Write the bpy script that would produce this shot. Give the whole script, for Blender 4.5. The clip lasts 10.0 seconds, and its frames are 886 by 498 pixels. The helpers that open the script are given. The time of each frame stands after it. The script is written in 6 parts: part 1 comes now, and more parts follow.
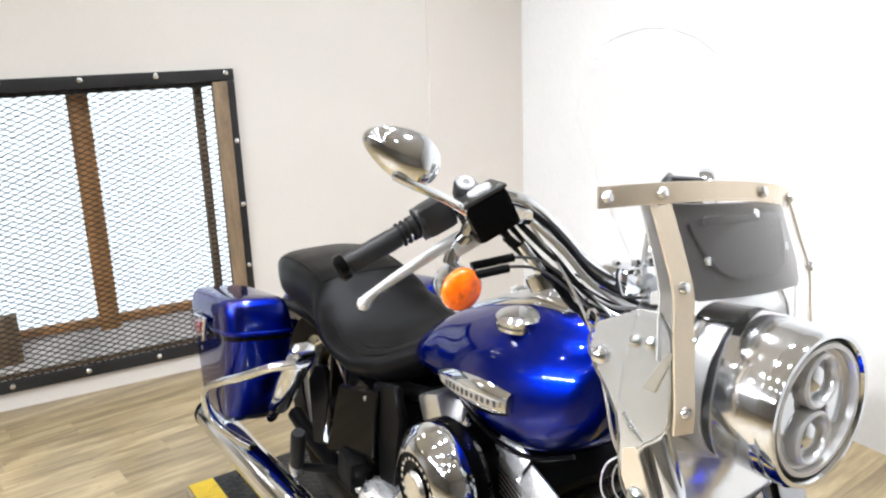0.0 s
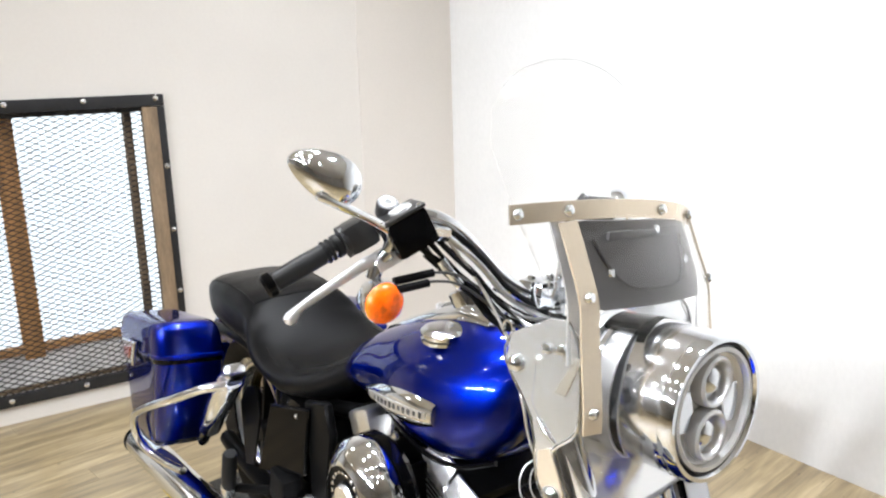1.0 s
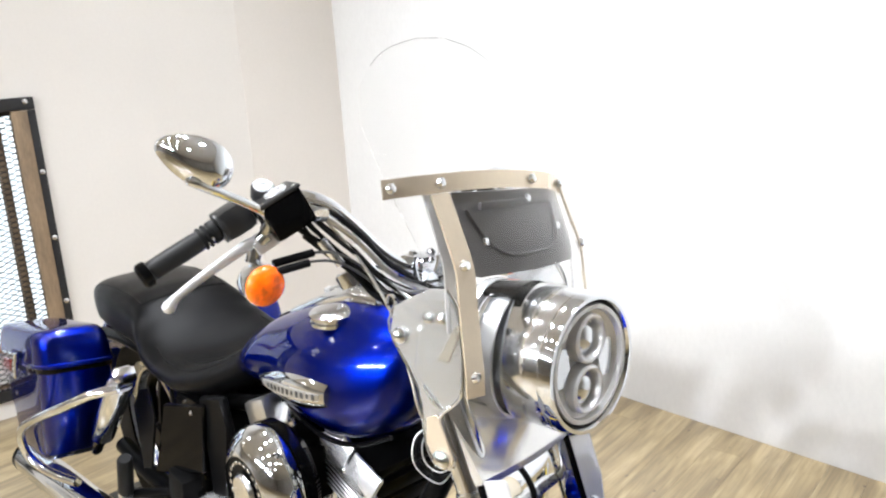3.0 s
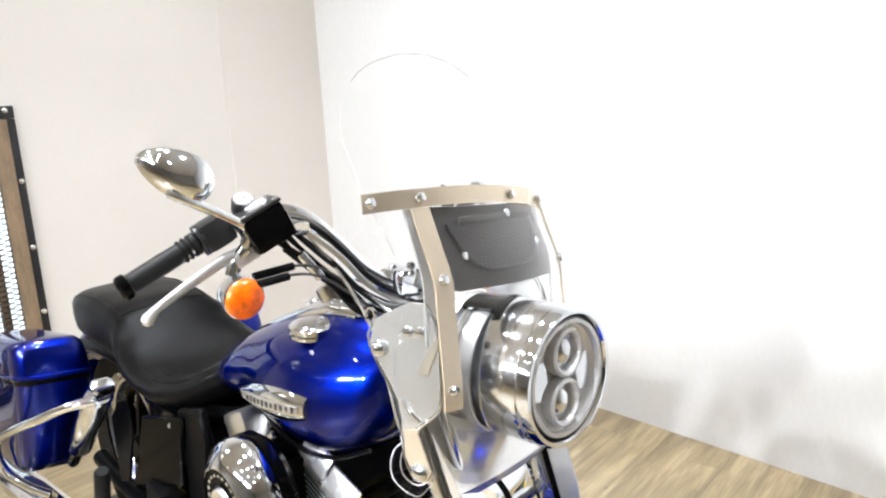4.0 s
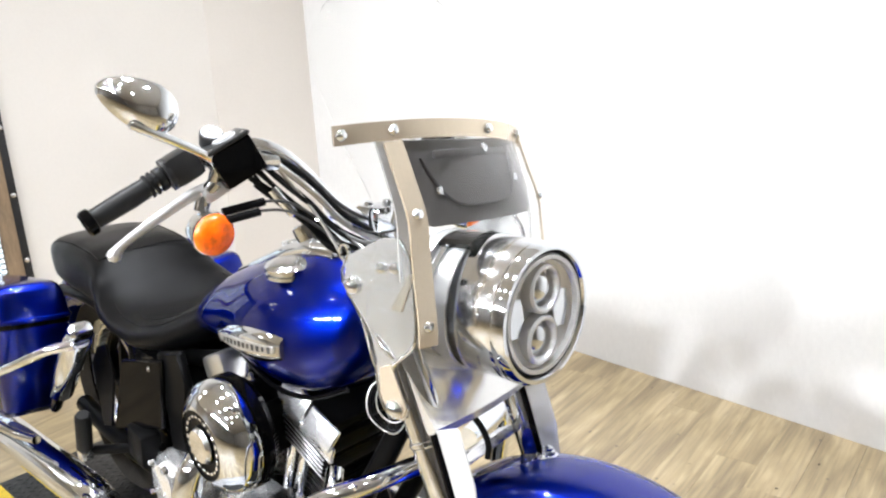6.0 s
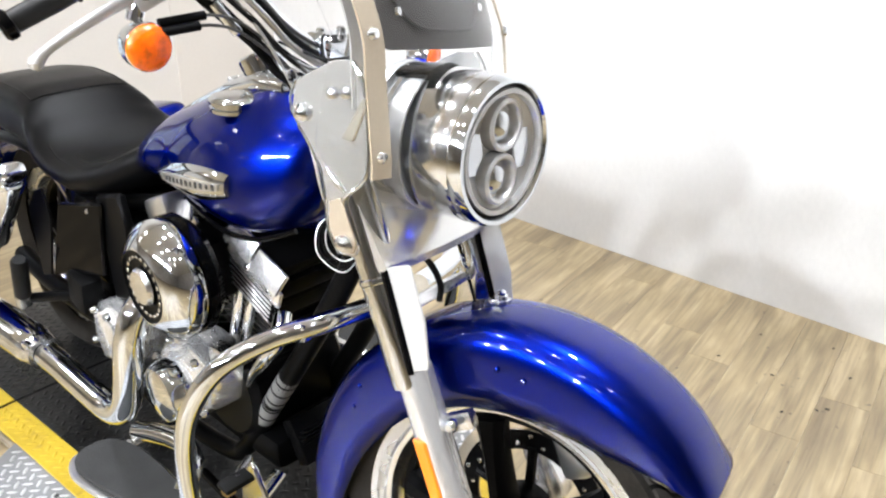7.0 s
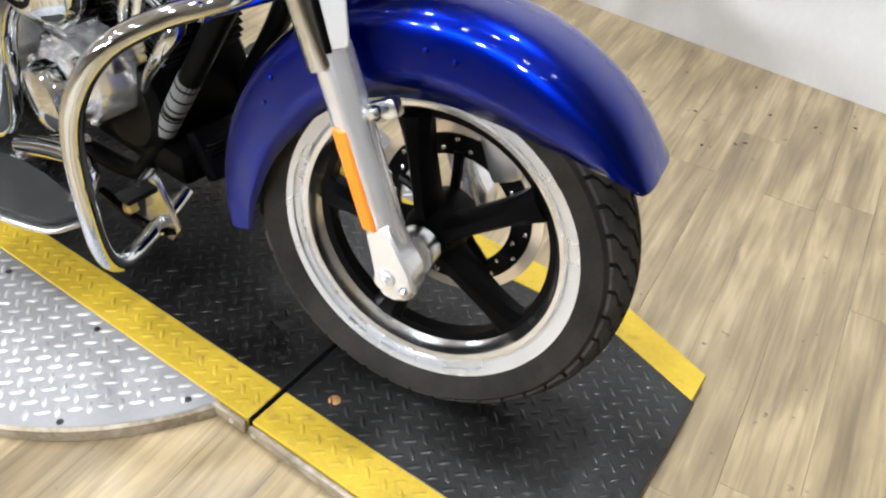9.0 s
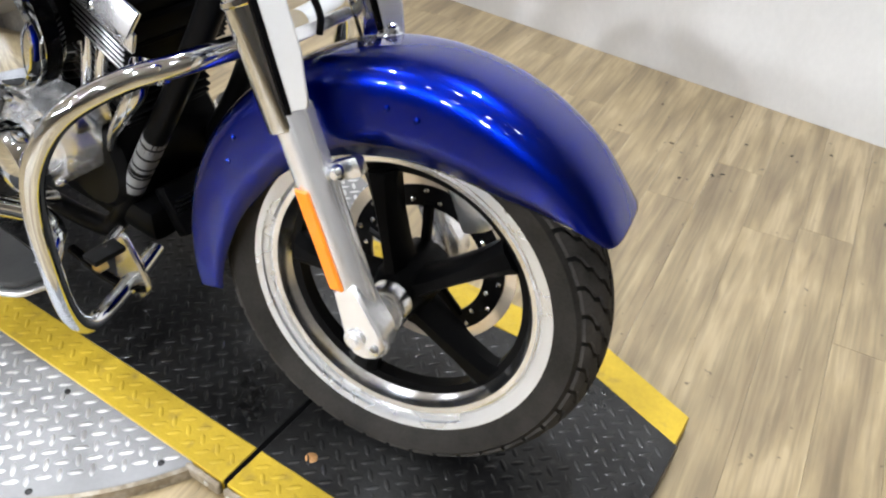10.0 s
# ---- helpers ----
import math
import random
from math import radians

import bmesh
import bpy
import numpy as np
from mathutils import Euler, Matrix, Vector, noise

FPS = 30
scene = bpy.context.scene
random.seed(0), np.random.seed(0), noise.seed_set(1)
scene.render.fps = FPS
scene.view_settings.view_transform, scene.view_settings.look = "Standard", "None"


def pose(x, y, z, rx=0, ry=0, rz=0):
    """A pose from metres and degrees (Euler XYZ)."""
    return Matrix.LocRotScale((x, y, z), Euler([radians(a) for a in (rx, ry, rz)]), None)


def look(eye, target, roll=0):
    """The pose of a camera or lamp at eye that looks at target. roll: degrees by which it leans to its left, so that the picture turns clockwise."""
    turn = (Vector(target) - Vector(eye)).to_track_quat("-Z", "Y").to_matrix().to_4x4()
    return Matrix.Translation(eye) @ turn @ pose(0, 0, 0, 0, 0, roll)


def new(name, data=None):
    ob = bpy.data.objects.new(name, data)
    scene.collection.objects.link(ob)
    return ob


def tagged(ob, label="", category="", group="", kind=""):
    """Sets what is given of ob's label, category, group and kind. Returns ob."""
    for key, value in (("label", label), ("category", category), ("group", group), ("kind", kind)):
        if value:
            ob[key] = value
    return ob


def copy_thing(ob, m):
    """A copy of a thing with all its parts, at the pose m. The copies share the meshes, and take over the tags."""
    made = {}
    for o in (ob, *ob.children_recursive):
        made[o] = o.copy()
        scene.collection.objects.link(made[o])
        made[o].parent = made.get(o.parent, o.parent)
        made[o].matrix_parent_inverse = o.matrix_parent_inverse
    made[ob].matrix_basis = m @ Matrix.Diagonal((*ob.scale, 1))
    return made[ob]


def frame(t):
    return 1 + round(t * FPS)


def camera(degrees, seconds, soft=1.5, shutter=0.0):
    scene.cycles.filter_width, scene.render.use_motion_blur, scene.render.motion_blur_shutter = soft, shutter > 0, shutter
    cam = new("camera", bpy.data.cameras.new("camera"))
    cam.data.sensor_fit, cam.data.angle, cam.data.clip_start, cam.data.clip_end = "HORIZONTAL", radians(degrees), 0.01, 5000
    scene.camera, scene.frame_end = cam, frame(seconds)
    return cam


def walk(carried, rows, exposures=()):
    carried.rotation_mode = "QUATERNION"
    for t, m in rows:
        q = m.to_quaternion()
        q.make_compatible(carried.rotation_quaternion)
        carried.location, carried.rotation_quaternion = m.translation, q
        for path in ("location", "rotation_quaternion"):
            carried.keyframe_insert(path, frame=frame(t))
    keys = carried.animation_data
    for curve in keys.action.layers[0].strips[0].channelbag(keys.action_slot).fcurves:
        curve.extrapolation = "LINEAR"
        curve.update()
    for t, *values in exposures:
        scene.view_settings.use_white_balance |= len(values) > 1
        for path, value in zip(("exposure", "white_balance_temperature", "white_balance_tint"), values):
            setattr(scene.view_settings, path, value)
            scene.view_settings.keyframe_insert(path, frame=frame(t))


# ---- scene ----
cam = camera(58.29, 10.0, soft=2.2)
PATH = [
    (0, 0.4090, -0.8233, 1.3758, 75.458, 2.086, 55.993),
    (0.5, 0.4486, -0.8486, 1.3809, 76.542, 2.054, 53.920),
    (1, 0.4718, -0.8423, 1.3781, 77.106, 1.707, 51.413),
    (1.5, 0.4850, -0.8371, 1.3647, 76.301, 2.719, 49.191),
    (2, 0.4986, -0.8428, 1.3568, 76.136, 2.947, 47.169),
    (2.5, 0.5093, -0.8417, 1.3521, 75.901, 3.591, 45.412),
    (3, 0.5192, -0.8351, 1.3558, 76.334, 3.692, 43.880),
    (4.5, 0.5349, -0.8394, 1.3700, 77.792, 2.924, 42.459),
    (5, 0.5411, -0.8355, 1.3790, 78.856, 3.473, 42.368),
    (5.2, 0.5398, -0.8305, 1.3753, 78.147, 3.746, 42.183),
    (6.3, 0.5318, -0.8054, 1.3029, 71.719, 2.596, 41.611),
    (6.5, 0.5281, -0.8032, 1.2840, 70.209, 2.318, 40.841),
    (7, 0.5154, -0.7884, 1.2413, 65.430, 0.249, 39.904),
    (7.5, 0.5110, -0.7779, 1.1947, 61.221, -0.940, 38.649),
    (8, 0.5017, -0.7742, 1.1527, 57.272, -2.119, 38.090),
    (8.5, 0.4904, -0.7746, 1.1148, 53.371, -2.981, 36.514),
    (9, 0.4865, -0.7716, 1.0837, 49.344, -3.653, 35.090),
    (9.5, 0.4803, -0.7695, 1.0730, 48.687, -3.899, 33.877),
    (10, 0.4883, -0.7231, 1.1065, 51.261, -2.619, 33.412),
]
walk(cam, [(t, pose(*p)) for t, *p in PATH], [(0.0, -0.02), (2.5, 0.0), (3.2, 0.0), (4.5, 0.08), (5.2, 0.10), (6.5, 0.05), (8.0, -0.14), (9.0, -0.32), (10.0, -0.34)])

# ---- light ----
world = bpy.data.worlds.new("world")
scene.world = world
world.use_nodes = True
world.node_tree.nodes["Background"].inputs[0].default_value = (0.75, 0.85, 1.0, 1)
world.node_tree.nodes["Background"].inputs[1].default_value = 0.3

ROOM = pose(0, 0, 0, 0, 0, -4.68)          # room axes: u along the long wall, v towards it
FLOOR_Z, CEIL_Z = -0.035, 3.1


def room(u, v, z):
    return ROOM @ Vector((u, v, z))


ROOM_LAMPS = [(-2.15, 0.55, 14), (-1.1, -0.9, 24), (-1.1, 0.35, 24), (0.1, -0.8, 8), (0.1, 0.5, 35), (1.3, -0.8, 4)]      # with their watts
DIM_LAMPS = [(-1.5, -2.2), (-0.3, -2.1), (0.9, -2.1), (-0.9, -3.3), (0.3, -3.3), (1.5, -3.3)]      # turned low
LAMPS = [p[:2] for p in ROOM_LAMPS] + DIM_LAMPS
TRACK_SPOTS = [(-2.85, -6.3, 9), (-2.25, -6.1, 9), (-1.72, -6.2, 9), (-1.12, -6.0, 10), (0.05, -6.2, 20), (1.2, -6.5, 28)]      # aimed into the corner from across the showroom
HIGH_BAYS = [(-7.3, -4.05), (-8.2, -4.35), (-9.5, -5.75), (-4.4, -2.1), (-6.2, -7.3)]
for u, v, wide, watts in [(u, v, 0.15, w) for u, v, w in ROOM_LAMPS] + [(*p, 0.15, 9.0) for p in DIM_LAMPS] + [(*p, 0.42, 70.0) for p in HIGH_BAYS]:
    bulb = bpy.data.lights.new("ceiling_lamp_light", "AREA")
    bulb.shape, bulb.size, bulb.energy, bulb.color = "DISK", wide, watts, (0.945, 0.985, 1.055)
    bulb.spread = radians(128)
    spot = new("ceiling_lamp_light", bulb)
    spot.matrix_world = Matrix.Translation(room(u, v, CEIL_Z - 0.06))
for u, v, watts in TRACK_SPOTS:
    bulb = bpy.data.lights.new("track_spot_light", "AREA")
    bulb.shape, bulb.size, bulb.energy, bulb.color, bulb.spread = "DISK", 0.32 * math.sqrt(watts / 28), watts, (0.945, 0.985, 1.055), radians(60)
    new("track_spot_light", bulb).matrix_world = look(room(u, v, CEIL_Z - 0.12), room(-0.6, 0.4, 0.9)) @ Matrix.Translation((0, 0, -0.043))

# ---- materials ----


def nodes_of(name):
    m = bpy.data.materials.new(name)
    m.use_nodes = True
    return m, m.node_tree.nodes, m.node_tree.links, m.node_tree.nodes["Principled BSDF"]


def surface(name, color, rough=0.5, metal=0.0, vary=0.15, scale=8.0, bump=0.0, bump_scale=60.0, coat=0.0, rough_vary=0.1,
            per_object=0.0, stretch=(1, 1, 1), coat_rough=0.03, spec=0.5):
    """A surface with two scales of colour variation, uneven gloss and fine relief."""
    m, n, k, p = nodes_of(name)
    co = n.new("ShaderNodeTexCoord")
    mp = n.new("ShaderNodeMapping")
    mp.inputs["Scale"].default_value = stretch
    k.new(co.outputs["Object"], mp.inputs["Vector"])
    big = n.new("ShaderNodeTexNoise")
    big.inputs["Scale"].default_value, big.inputs["Detail"].default_value = scale, 5.0
    k.new(mp.outputs["Vector"], big.inputs["Vector"])
    fine = n.new("ShaderNodeTexNoise")
    fine.inputs["Scale"].default_value, fine.inputs["Detail"].default_value = bump_scale, 4.0
    k.new(mp.outputs["Vector"], fine.inputs["Vector"])
    both = n.new("ShaderNodeMath")
    both.operation = "MULTIPLY_ADD"
    both.inputs[1].default_value = 0.35
    k.new(fine.outputs["Fac"], both.inputs[0])
    k.new(big.outputs["Fac"], both.inputs[2])
    ramp = n.new("ShaderNodeMapRange")
    ramp.inputs["From Min"].default_value, ramp.inputs["From Max"].default_value = 0.4, 0.95
    ramp.inputs["To Min"].default_value, ramp.inputs["To Max"].default_value = 1 - vary, 1 + vary
    k.new(both.outputs[0], ramp.inputs["Value"])
    value = ramp.outputs["Result"]
    if per_object:
        info = n.new("ShaderNodeObjectInfo")
        r2 = n.new("ShaderNodeMapRange")
        r2.inputs["To Min"].default_value, r2.inputs["To Max"].default_value = 1 - per_object, 1 + per_object
        k.new(info.outputs["Random"], r2.inputs["Value"])
        mul = n.new("ShaderNodeMath")
        mul.operation = "MULTIPLY"
        k.new(value, mul.inputs[0])
        k.new(r2.outputs["Result"], mul.inputs[1])
        value = mul.outputs[0]
    tint = n.new("ShaderNodeVectorMath")
    tint.operation = "SCALE"
    tint.inputs[0].default_value = color
    k.new(value, tint.inputs["Scale"])
    k.new(tint.outputs[0], p.inputs["Base Color"])
    rr = n.new("ShaderNodeMapRange")
    rr.inputs["To Min"].default_value, rr.inputs["To Max"].default_value = max(0.0, rough - rough_vary * 0.5), min(1.0, rough + rough_vary * 0.5)
    k.new(big.outputs["Fac"], rr.inputs["Value"])
    k.new(rr.outputs["Result"], p.inputs["Roughness"])
    p.inputs["Metallic"].default_value = metal
    p.inputs["Coat Weight"].default_value = coat
    p.inputs["Coat Roughness"].default_value = coat_rough
    p.inputs["Specular IOR Level"].default_value = spec
    if bump:
        b = n.new("ShaderNodeBump")
        b.inputs["Strength"].default_value, b.inputs["Distance"].default_value = bump, 0.002
        k.new(fine.outputs["Fac"], b.inputs["Height"])
        k.new(b.outputs["Normal"], p.inputs["Normal"])
    return m


def blotched(m, color, scale, lo, hi, most):
    """Lays blotches with their own shapes over a surface: dust and wear, and soft shadow painted on the wall."""
    n, k = m.node_tree.nodes, m.node_tree.links
    p = n["Principled BSDF"]
    src = p.inputs["Base Color"].links[0].from_socket
    co = n.new("ShaderNodeTexCoord")
    cl = n.new("ShaderNodeTexNoise")
    cl.inputs["Scale"].default_value, cl.inputs["Detail"].default_value, cl.inputs["Distortion"].default_value = scale, 8.0, 0.1
    k.new(co.outputs["Object"], cl.inputs["Vector"])
    mr = n.new("ShaderNodeMapRange")
    mr.inputs["From Min"].default_value, mr.inputs["From Max"].default_value, mr.inputs["To Max"].default_value = lo, hi, most
    k.new(cl.outputs["Fac"], mr.inputs["Value"])
    mx = n.new("ShaderNodeMix")
    mx.data_type = "RGBA"
    k.new(mr.outputs["Result"], mx.inputs["Factor"])
    k.new(src, mx.inputs[6])
    mx.inputs[7].default_value = (*color, 1)
    k.new(mx.outputs[2], p.inputs["Base Color"])
    return m


def clear_sheet(name, tint, haze=0.0):
    """Thin clear plastic or glass: see-through, with Fresnel gloss."""
    m, n, k, p = nodes_of(name)
    n.remove(p)
    out = n["Material Output"]
    see = n.new("ShaderNodeBsdfTransparent")
    see.inputs["Color"].default_value = (*tint, 1)
    shine = n.new("ShaderNodeBsdfGlossy")
    shine.inputs["Roughness"].default_value = 0.02
    shine.inputs["Color"].default_value = (1, 1, 1, 1)
    face = n.new("ShaderNodeLayerWeight")
    face.inputs["Blend"].default_value = 0.5
    steep = n.new("ShaderNodeMath")
    steep.operation = "POWER"
    steep.inputs[1].default_value = 5.0
    k.new(face.outputs["Facing"], steep.inputs[0])
    fres = n.new("ShaderNodeMath")
    fres.operation = "MULTIPLY_ADD"
    fres.inputs[1].default_value, fres.inputs[2].default_value = 0.7, 0.025
    k.new(steep.outputs[0], fres.inputs[0])
    mix = n.new("ShaderNodeMixShader")
    k.new(fres.outputs[0], mix.inputs[0])
    k.new(see.outputs[0], mix.inputs[1])
    k.new(shine.outputs[0], mix.inputs[2])
    k.new(mix.outputs[0], out.inputs["Surface"])
    return m


def glossy_paint(m, rough, ior):
    """Metal-flake colour under a clear lacquer: tinted soft gloss below, sharp white gloss above."""
    n, k = m.node_tree.nodes, m.node_tree.links
    p = n["Principled BSDF"]
    flake, lacquer, fres, mix = (n.new("ShaderNode" + s) for s in ("BsdfAnisotropic", "BsdfAnisotropic", "Fresnel", "MixShader"))
    k.new(p.inputs["Base Color"].links[0].from_socket, flake.inputs["Color"])
    flake.inputs["Roughness"].default_value, lacquer.inputs["Roughness"].default_value = rough, 0.004
    lacquer.inputs["Color"].default_value = (1, 1, 1, 1)
    fres.inputs["IOR"].default_value = ior
    k.new(fres.outputs[0], mix.inputs[0])
    k.new(flake.outputs[0], mix.inputs[1])
    k.new(lacquer.outputs[0], mix.inputs[2])
    k.new(mix.outputs[0], n["Material Output"].inputs["Surface"])
    n.remove(p)


def glowing(name, color, strength):
    m, n, k, p = nodes_of(name)
    p.inputs["Base Color"].default_value = (*color, 1)
    p.inputs["Emission Color"].default_value = (*color, 1)
    p.inputs["Emission Strength"].default_value = strength
    return m


def plank_wood(name):
    """Oak-look vinyl: long grain along y, knots and stains, each plank its own tone."""
    m, n, k, p = nodes_of(name)
    co = n.new("ShaderNodeTexCoord")
    info = n.new("ShaderNodeObjectInfo")
    shift = n.new("ShaderNodeVectorMath")
    shift.operation = "MULTIPLY_ADD"
    shift.inputs[1].default_value = (1, 1, 1)
    jump = n.new("ShaderNodeCombineXYZ")
    far = n.new("ShaderNodeMath")
    far.operation = "MULTIPLY"
    far.inputs[1].default_value = 37.0
    k.new(info.outputs["Random"], far.inputs[0])
    k.new(far.outputs[0], jump.inputs["X"])
    k.new(far.outputs[0], jump.inputs["Y"])
    k.new(co.outputs["Object"], shift.inputs[0])
    k.new(jump.outputs[0], shift.inputs[2])
    mp = n.new("ShaderNodeMapping")
    mp.inputs["Scale"].default_value = (11, 1.2, 1)
    k.new(shift.outputs[0], mp.inputs["Vector"])
    grain = n.new("ShaderNodeTexNoise")
    grain.inputs["Scale"].default_value, grain.inputs["Detail"].default_value, grain.inputs["Distortion"].default_value = 1.7, 7.0, 0.9
    k.new(mp.outputs[0], grain.inputs["Vector"])
    mp2 = n.new("ShaderNodeMapping")
    mp2.inputs["Scale"].default_value = (5.5, 1.6, 1)
    k.new(shift.outputs[0], mp2.inputs["Vector"])
    cloud = n.new("ShaderNodeTexNoise")
    cloud.inputs["Scale"].default_value, cloud.inputs["Detail"].default_value = 2.0, 4.0
    k.new(mp2.outputs[0], cloud.inputs["Vector"])
    add = n.new("ShaderNodeMath")
    add.operation = "MULTIPLY_ADD"
    add.inputs[1].default_value = 0.62
    k.new(cloud.outputs["Fac"], add.inputs[0])
    k.new(grain.outputs["Fac"], add.inputs[2])
    tone = n.new("ShaderNodeMath")
    tone.operation = "MULTIPLY_ADD"
    tone.inputs[1].default_value = 0.09
    k.new(info.outputs["Random"], tone.inputs[0])
    k.new(add.outputs[0], tone.inputs[2])
    ramp = n.new("ShaderNodeValToRGB")
    r = ramp.color_ramp
    r.elements[0].position, r.elements[0].color = 0.50, (0.150, 0.108, 0.058, 1)
    r.elements[1].position, r.elements[1].color = 1.05, (0.392, 0.304, 0.174, 1)
    for at_, col in ((0.67, (0.200, 0.148, 0.081, 1)), (0.80, (0.254, 0.192, 0.105, 1)), (0.91, (0.320, 0.245, 0.133, 1))):
        e = r.elements.new(at_)
        e.color = col
    k.new(tone.outputs[0], ramp.inputs[0])
    fleck = n.new("ShaderNodeTexNoise")
    fleck.inputs["Scale"].default_value, fleck.inputs["Detail"].default_value = 38.0, 2.0
    k.new(shift.outputs[0], fleck.inputs["Vector"])
    spot_ = n.new("ShaderNodeMapRange")
    spot_.inputs["From Min"].default_value, spot_.inputs["From Max"].default_value = 0.70, 0.76
    spot_.inputs["To Min"].default_value, spot_.inputs["To Max"].default_value = 1.0, 0.35
    k.new(fleck.outputs["Fac"], spot_.inputs["Value"])
    dark = n.new("ShaderNodeVectorMath")
    dark.operation = "SCALE"
    k.new(ramp.outputs[0], dark.inputs[0])
    mp3 = n.new("ShaderNodeMapping")
    mp3.inputs["Scale"].default_value = (60, 2.4, 1)
    k.new(shift.outputs[0], mp3.inputs["Vector"])
    pores = n.new("ShaderNodeTexNoise")
    pores.inputs["Scale"].default_value, pores.inputs["Detail"].default_value, pores.inputs["Distortion"].default_value = 1.6, 6.0, 0.4
    k.new(mp3.outputs[0], pores.inputs["Vector"])
    lines = n.new("ShaderNodeMapRange")
    lines.inputs["From Min"].default_value, lines.inputs["From Max"].default_value = 0.36, 0.56
    lines.inputs["To Min"].default_value, lines.inputs["To Max"].default_value = 0.80, 1.05
    k.new(pores.outputs["Fac"], lines.inputs["Value"])
    both = n.new("ShaderNodeMath")
    both.operation = "MULTIPLY"
    k.new(spot_.outputs["Result"], both.inputs[0])
    k.new(lines.outputs["Result"], both.inputs[1])
    k.new(both.outputs[0], dark.inputs["Scale"])
    k.new(dark.outputs[0], p.inputs["Base Color"])
    p.inputs["Roughness"].default_value = 0.31
    p.inputs["Specular IOR Level"].default_value = 0.85
    b = n.new("ShaderNodeBump")
    b.inputs["Strength"].default_value, b.inputs["Distance"].default_value = 0.12, 0.001
    k.new(grain.outputs["Fac"], b.inputs["Height"])
    k.new(b.outputs[0], p.inputs["Normal"])
    return m


CHROME = surface("chrome", (0.78, 0.815, 0.86), 0.05, 1.0, 0.05, 6, rough_vary=0.05)
RIM_METAL = surface("wheel_aluminium", (0.70, 0.72, 0.75), 0.28, 0.75, 0.06, 12, 0.0, 120)
SILVER = surface("satin_silver", (0.66, 0.665, 0.67), 0.25, 0.5, 0.06, 12)
CHROME_SOFT = surface("smudged_chrome", (0.80, 0.82, 0.85), 0.11, 1.0, 0.05, 6, 0.04, 60, rough_vary=0.06)
SLIDER_METAL = surface("polished_slider_alloy", (0.85, 0.85, 0.86), 0.22, 0.74, 0.05, 12, 0.02, 90)
LEVER_ALLOY = surface("satin_lever_alloy", (0.60, 0.60, 0.60), 0.36, 0.7, 0.06, 14, 0.05, 160)
CAST_POLISH = surface("polished_casting", (0.88, 0.88, 0.885), 0.22, 0.8, 0.10, 14, 0.6, 22)
LID_BLACK = surface("satin_black_lid", (0.012, 0.012, 0.0125), 0.33, 0.0, 0.25, 14, 0.08, 200, spec=0.5)
PAD_RUBBER = surface("dusty_pad_rubber", (0.022, 0.022, 0.0215), 0.6, 0.0, 0.4, 14, 0.3, 220, spec=0.3)
PLATED = surface("wavy_chrome_plate", (0.76, 0.755, 0.74), 0.15, 0.76, 0.05, 8, 0.9, 12)
LAMP_PLATE = surface("pale_lamp_plate", (0.68, 0.68, 0.68), 0.35, 0.6, 0.05, 20)
POLISHED = surface("polished_aluminium", (0.83, 0.84, 0.86), 0.22, 1.0, 0.08, 14, 0.03, 90)
BRUSHED = surface("satin_aluminium", (0.78, 0.78, 0.78), 0.33, 1.0, 0.15, 12, 0.08, 120)
STEEL = surface("satin_steel", (0.80, 0.69, 0.54), 0.22, 0.68, 0.08, 10, 0.03, 150)
BLUE = surface("blue_metallic_paint", (0.0002, 0.0075, 0.205), 0.35, 1.0, 0.10, 5, 0.0, 900)
glossy_paint(BLUE, 0.31, 1.35)
RIB_ALLOY = surface("dull_rib_alloy", (0.62, 0.58, 0.50), 0.25, 0.75, 0.08, 10, 0.03, 150)
BLACK_GLOSS = surface("black_gloss_enamel", (0.002, 0.002, 0.0022), 0.07, 0.0, 0.3, 10, spec=0.12)
BLACK_SATIN = surface("black_satin_paint", (0.0025, 0.0025, 0.0027), 0.34, 0.0, 0.3, 12, 0.05, 150, spec=0.045)
BLACK_PLASTIC = surface("black_plastic", (0.0045, 0.0045, 0.0047), 0.45, 0.0, 0.25, 16, 0.15, 260, spec=0.05)
CABLE_GREY = surface("grey_cable_jacket", (0.06, 0.06, 0.06), 0.35, 0.2, 0.2, 18, 0.1, 240)
RUBBER = surface("rubber", (0.006, 0.006, 0.006), 0.55, 0.0, 0.25, 18, 0.2, 240, spec=0.15)
GRIP_RUBBER = surface("worn_grip_rubber", (0.012, 0.012, 0.012), 0.42, 0.0, 0.2, 30, 0.2, 300, spec=0.28)
TREAD = surface("dusty_tread_rubber", (0.036, 0.033, 0.030), 0.75, 0.0, 0.5, 20, 0.3, 200, spec=0.2)
TYRE = surface("tyre_rubber", (0.020, 0.018, 0.016), 0.6, 0.0, 0.6, 14, 0.25, 200, spec=0.15)
LEATHER = surface("black_vinyl_leather", (0.0022, 0.0022, 0.0024), 0.33, 0.0, 0.25, 6, 0.3, 420, spec=0.10)
POUCH = surface("grey_pouch_leather", (0.045, 0.042, 0.042), 0.42, 0.0, 0.2, 9, 0.25, 320)
AMBER = surface("amber_lens", (1.0, 0.145, 0.001), 0.25, 0.0, 0.5, 70, 1.0, 90, coat=0.35)
ORANGE = surface("orange_reflector", (1.0, 0.24, 0.01), 0.3, 0.0, 0.06, 60, 0.3, 500, coat=0.6)
RED_LENS = surface("red_lens", (0.22, 0.008, 0.01), 0.15, 0.0, 0.15, 40, coat=1.0)
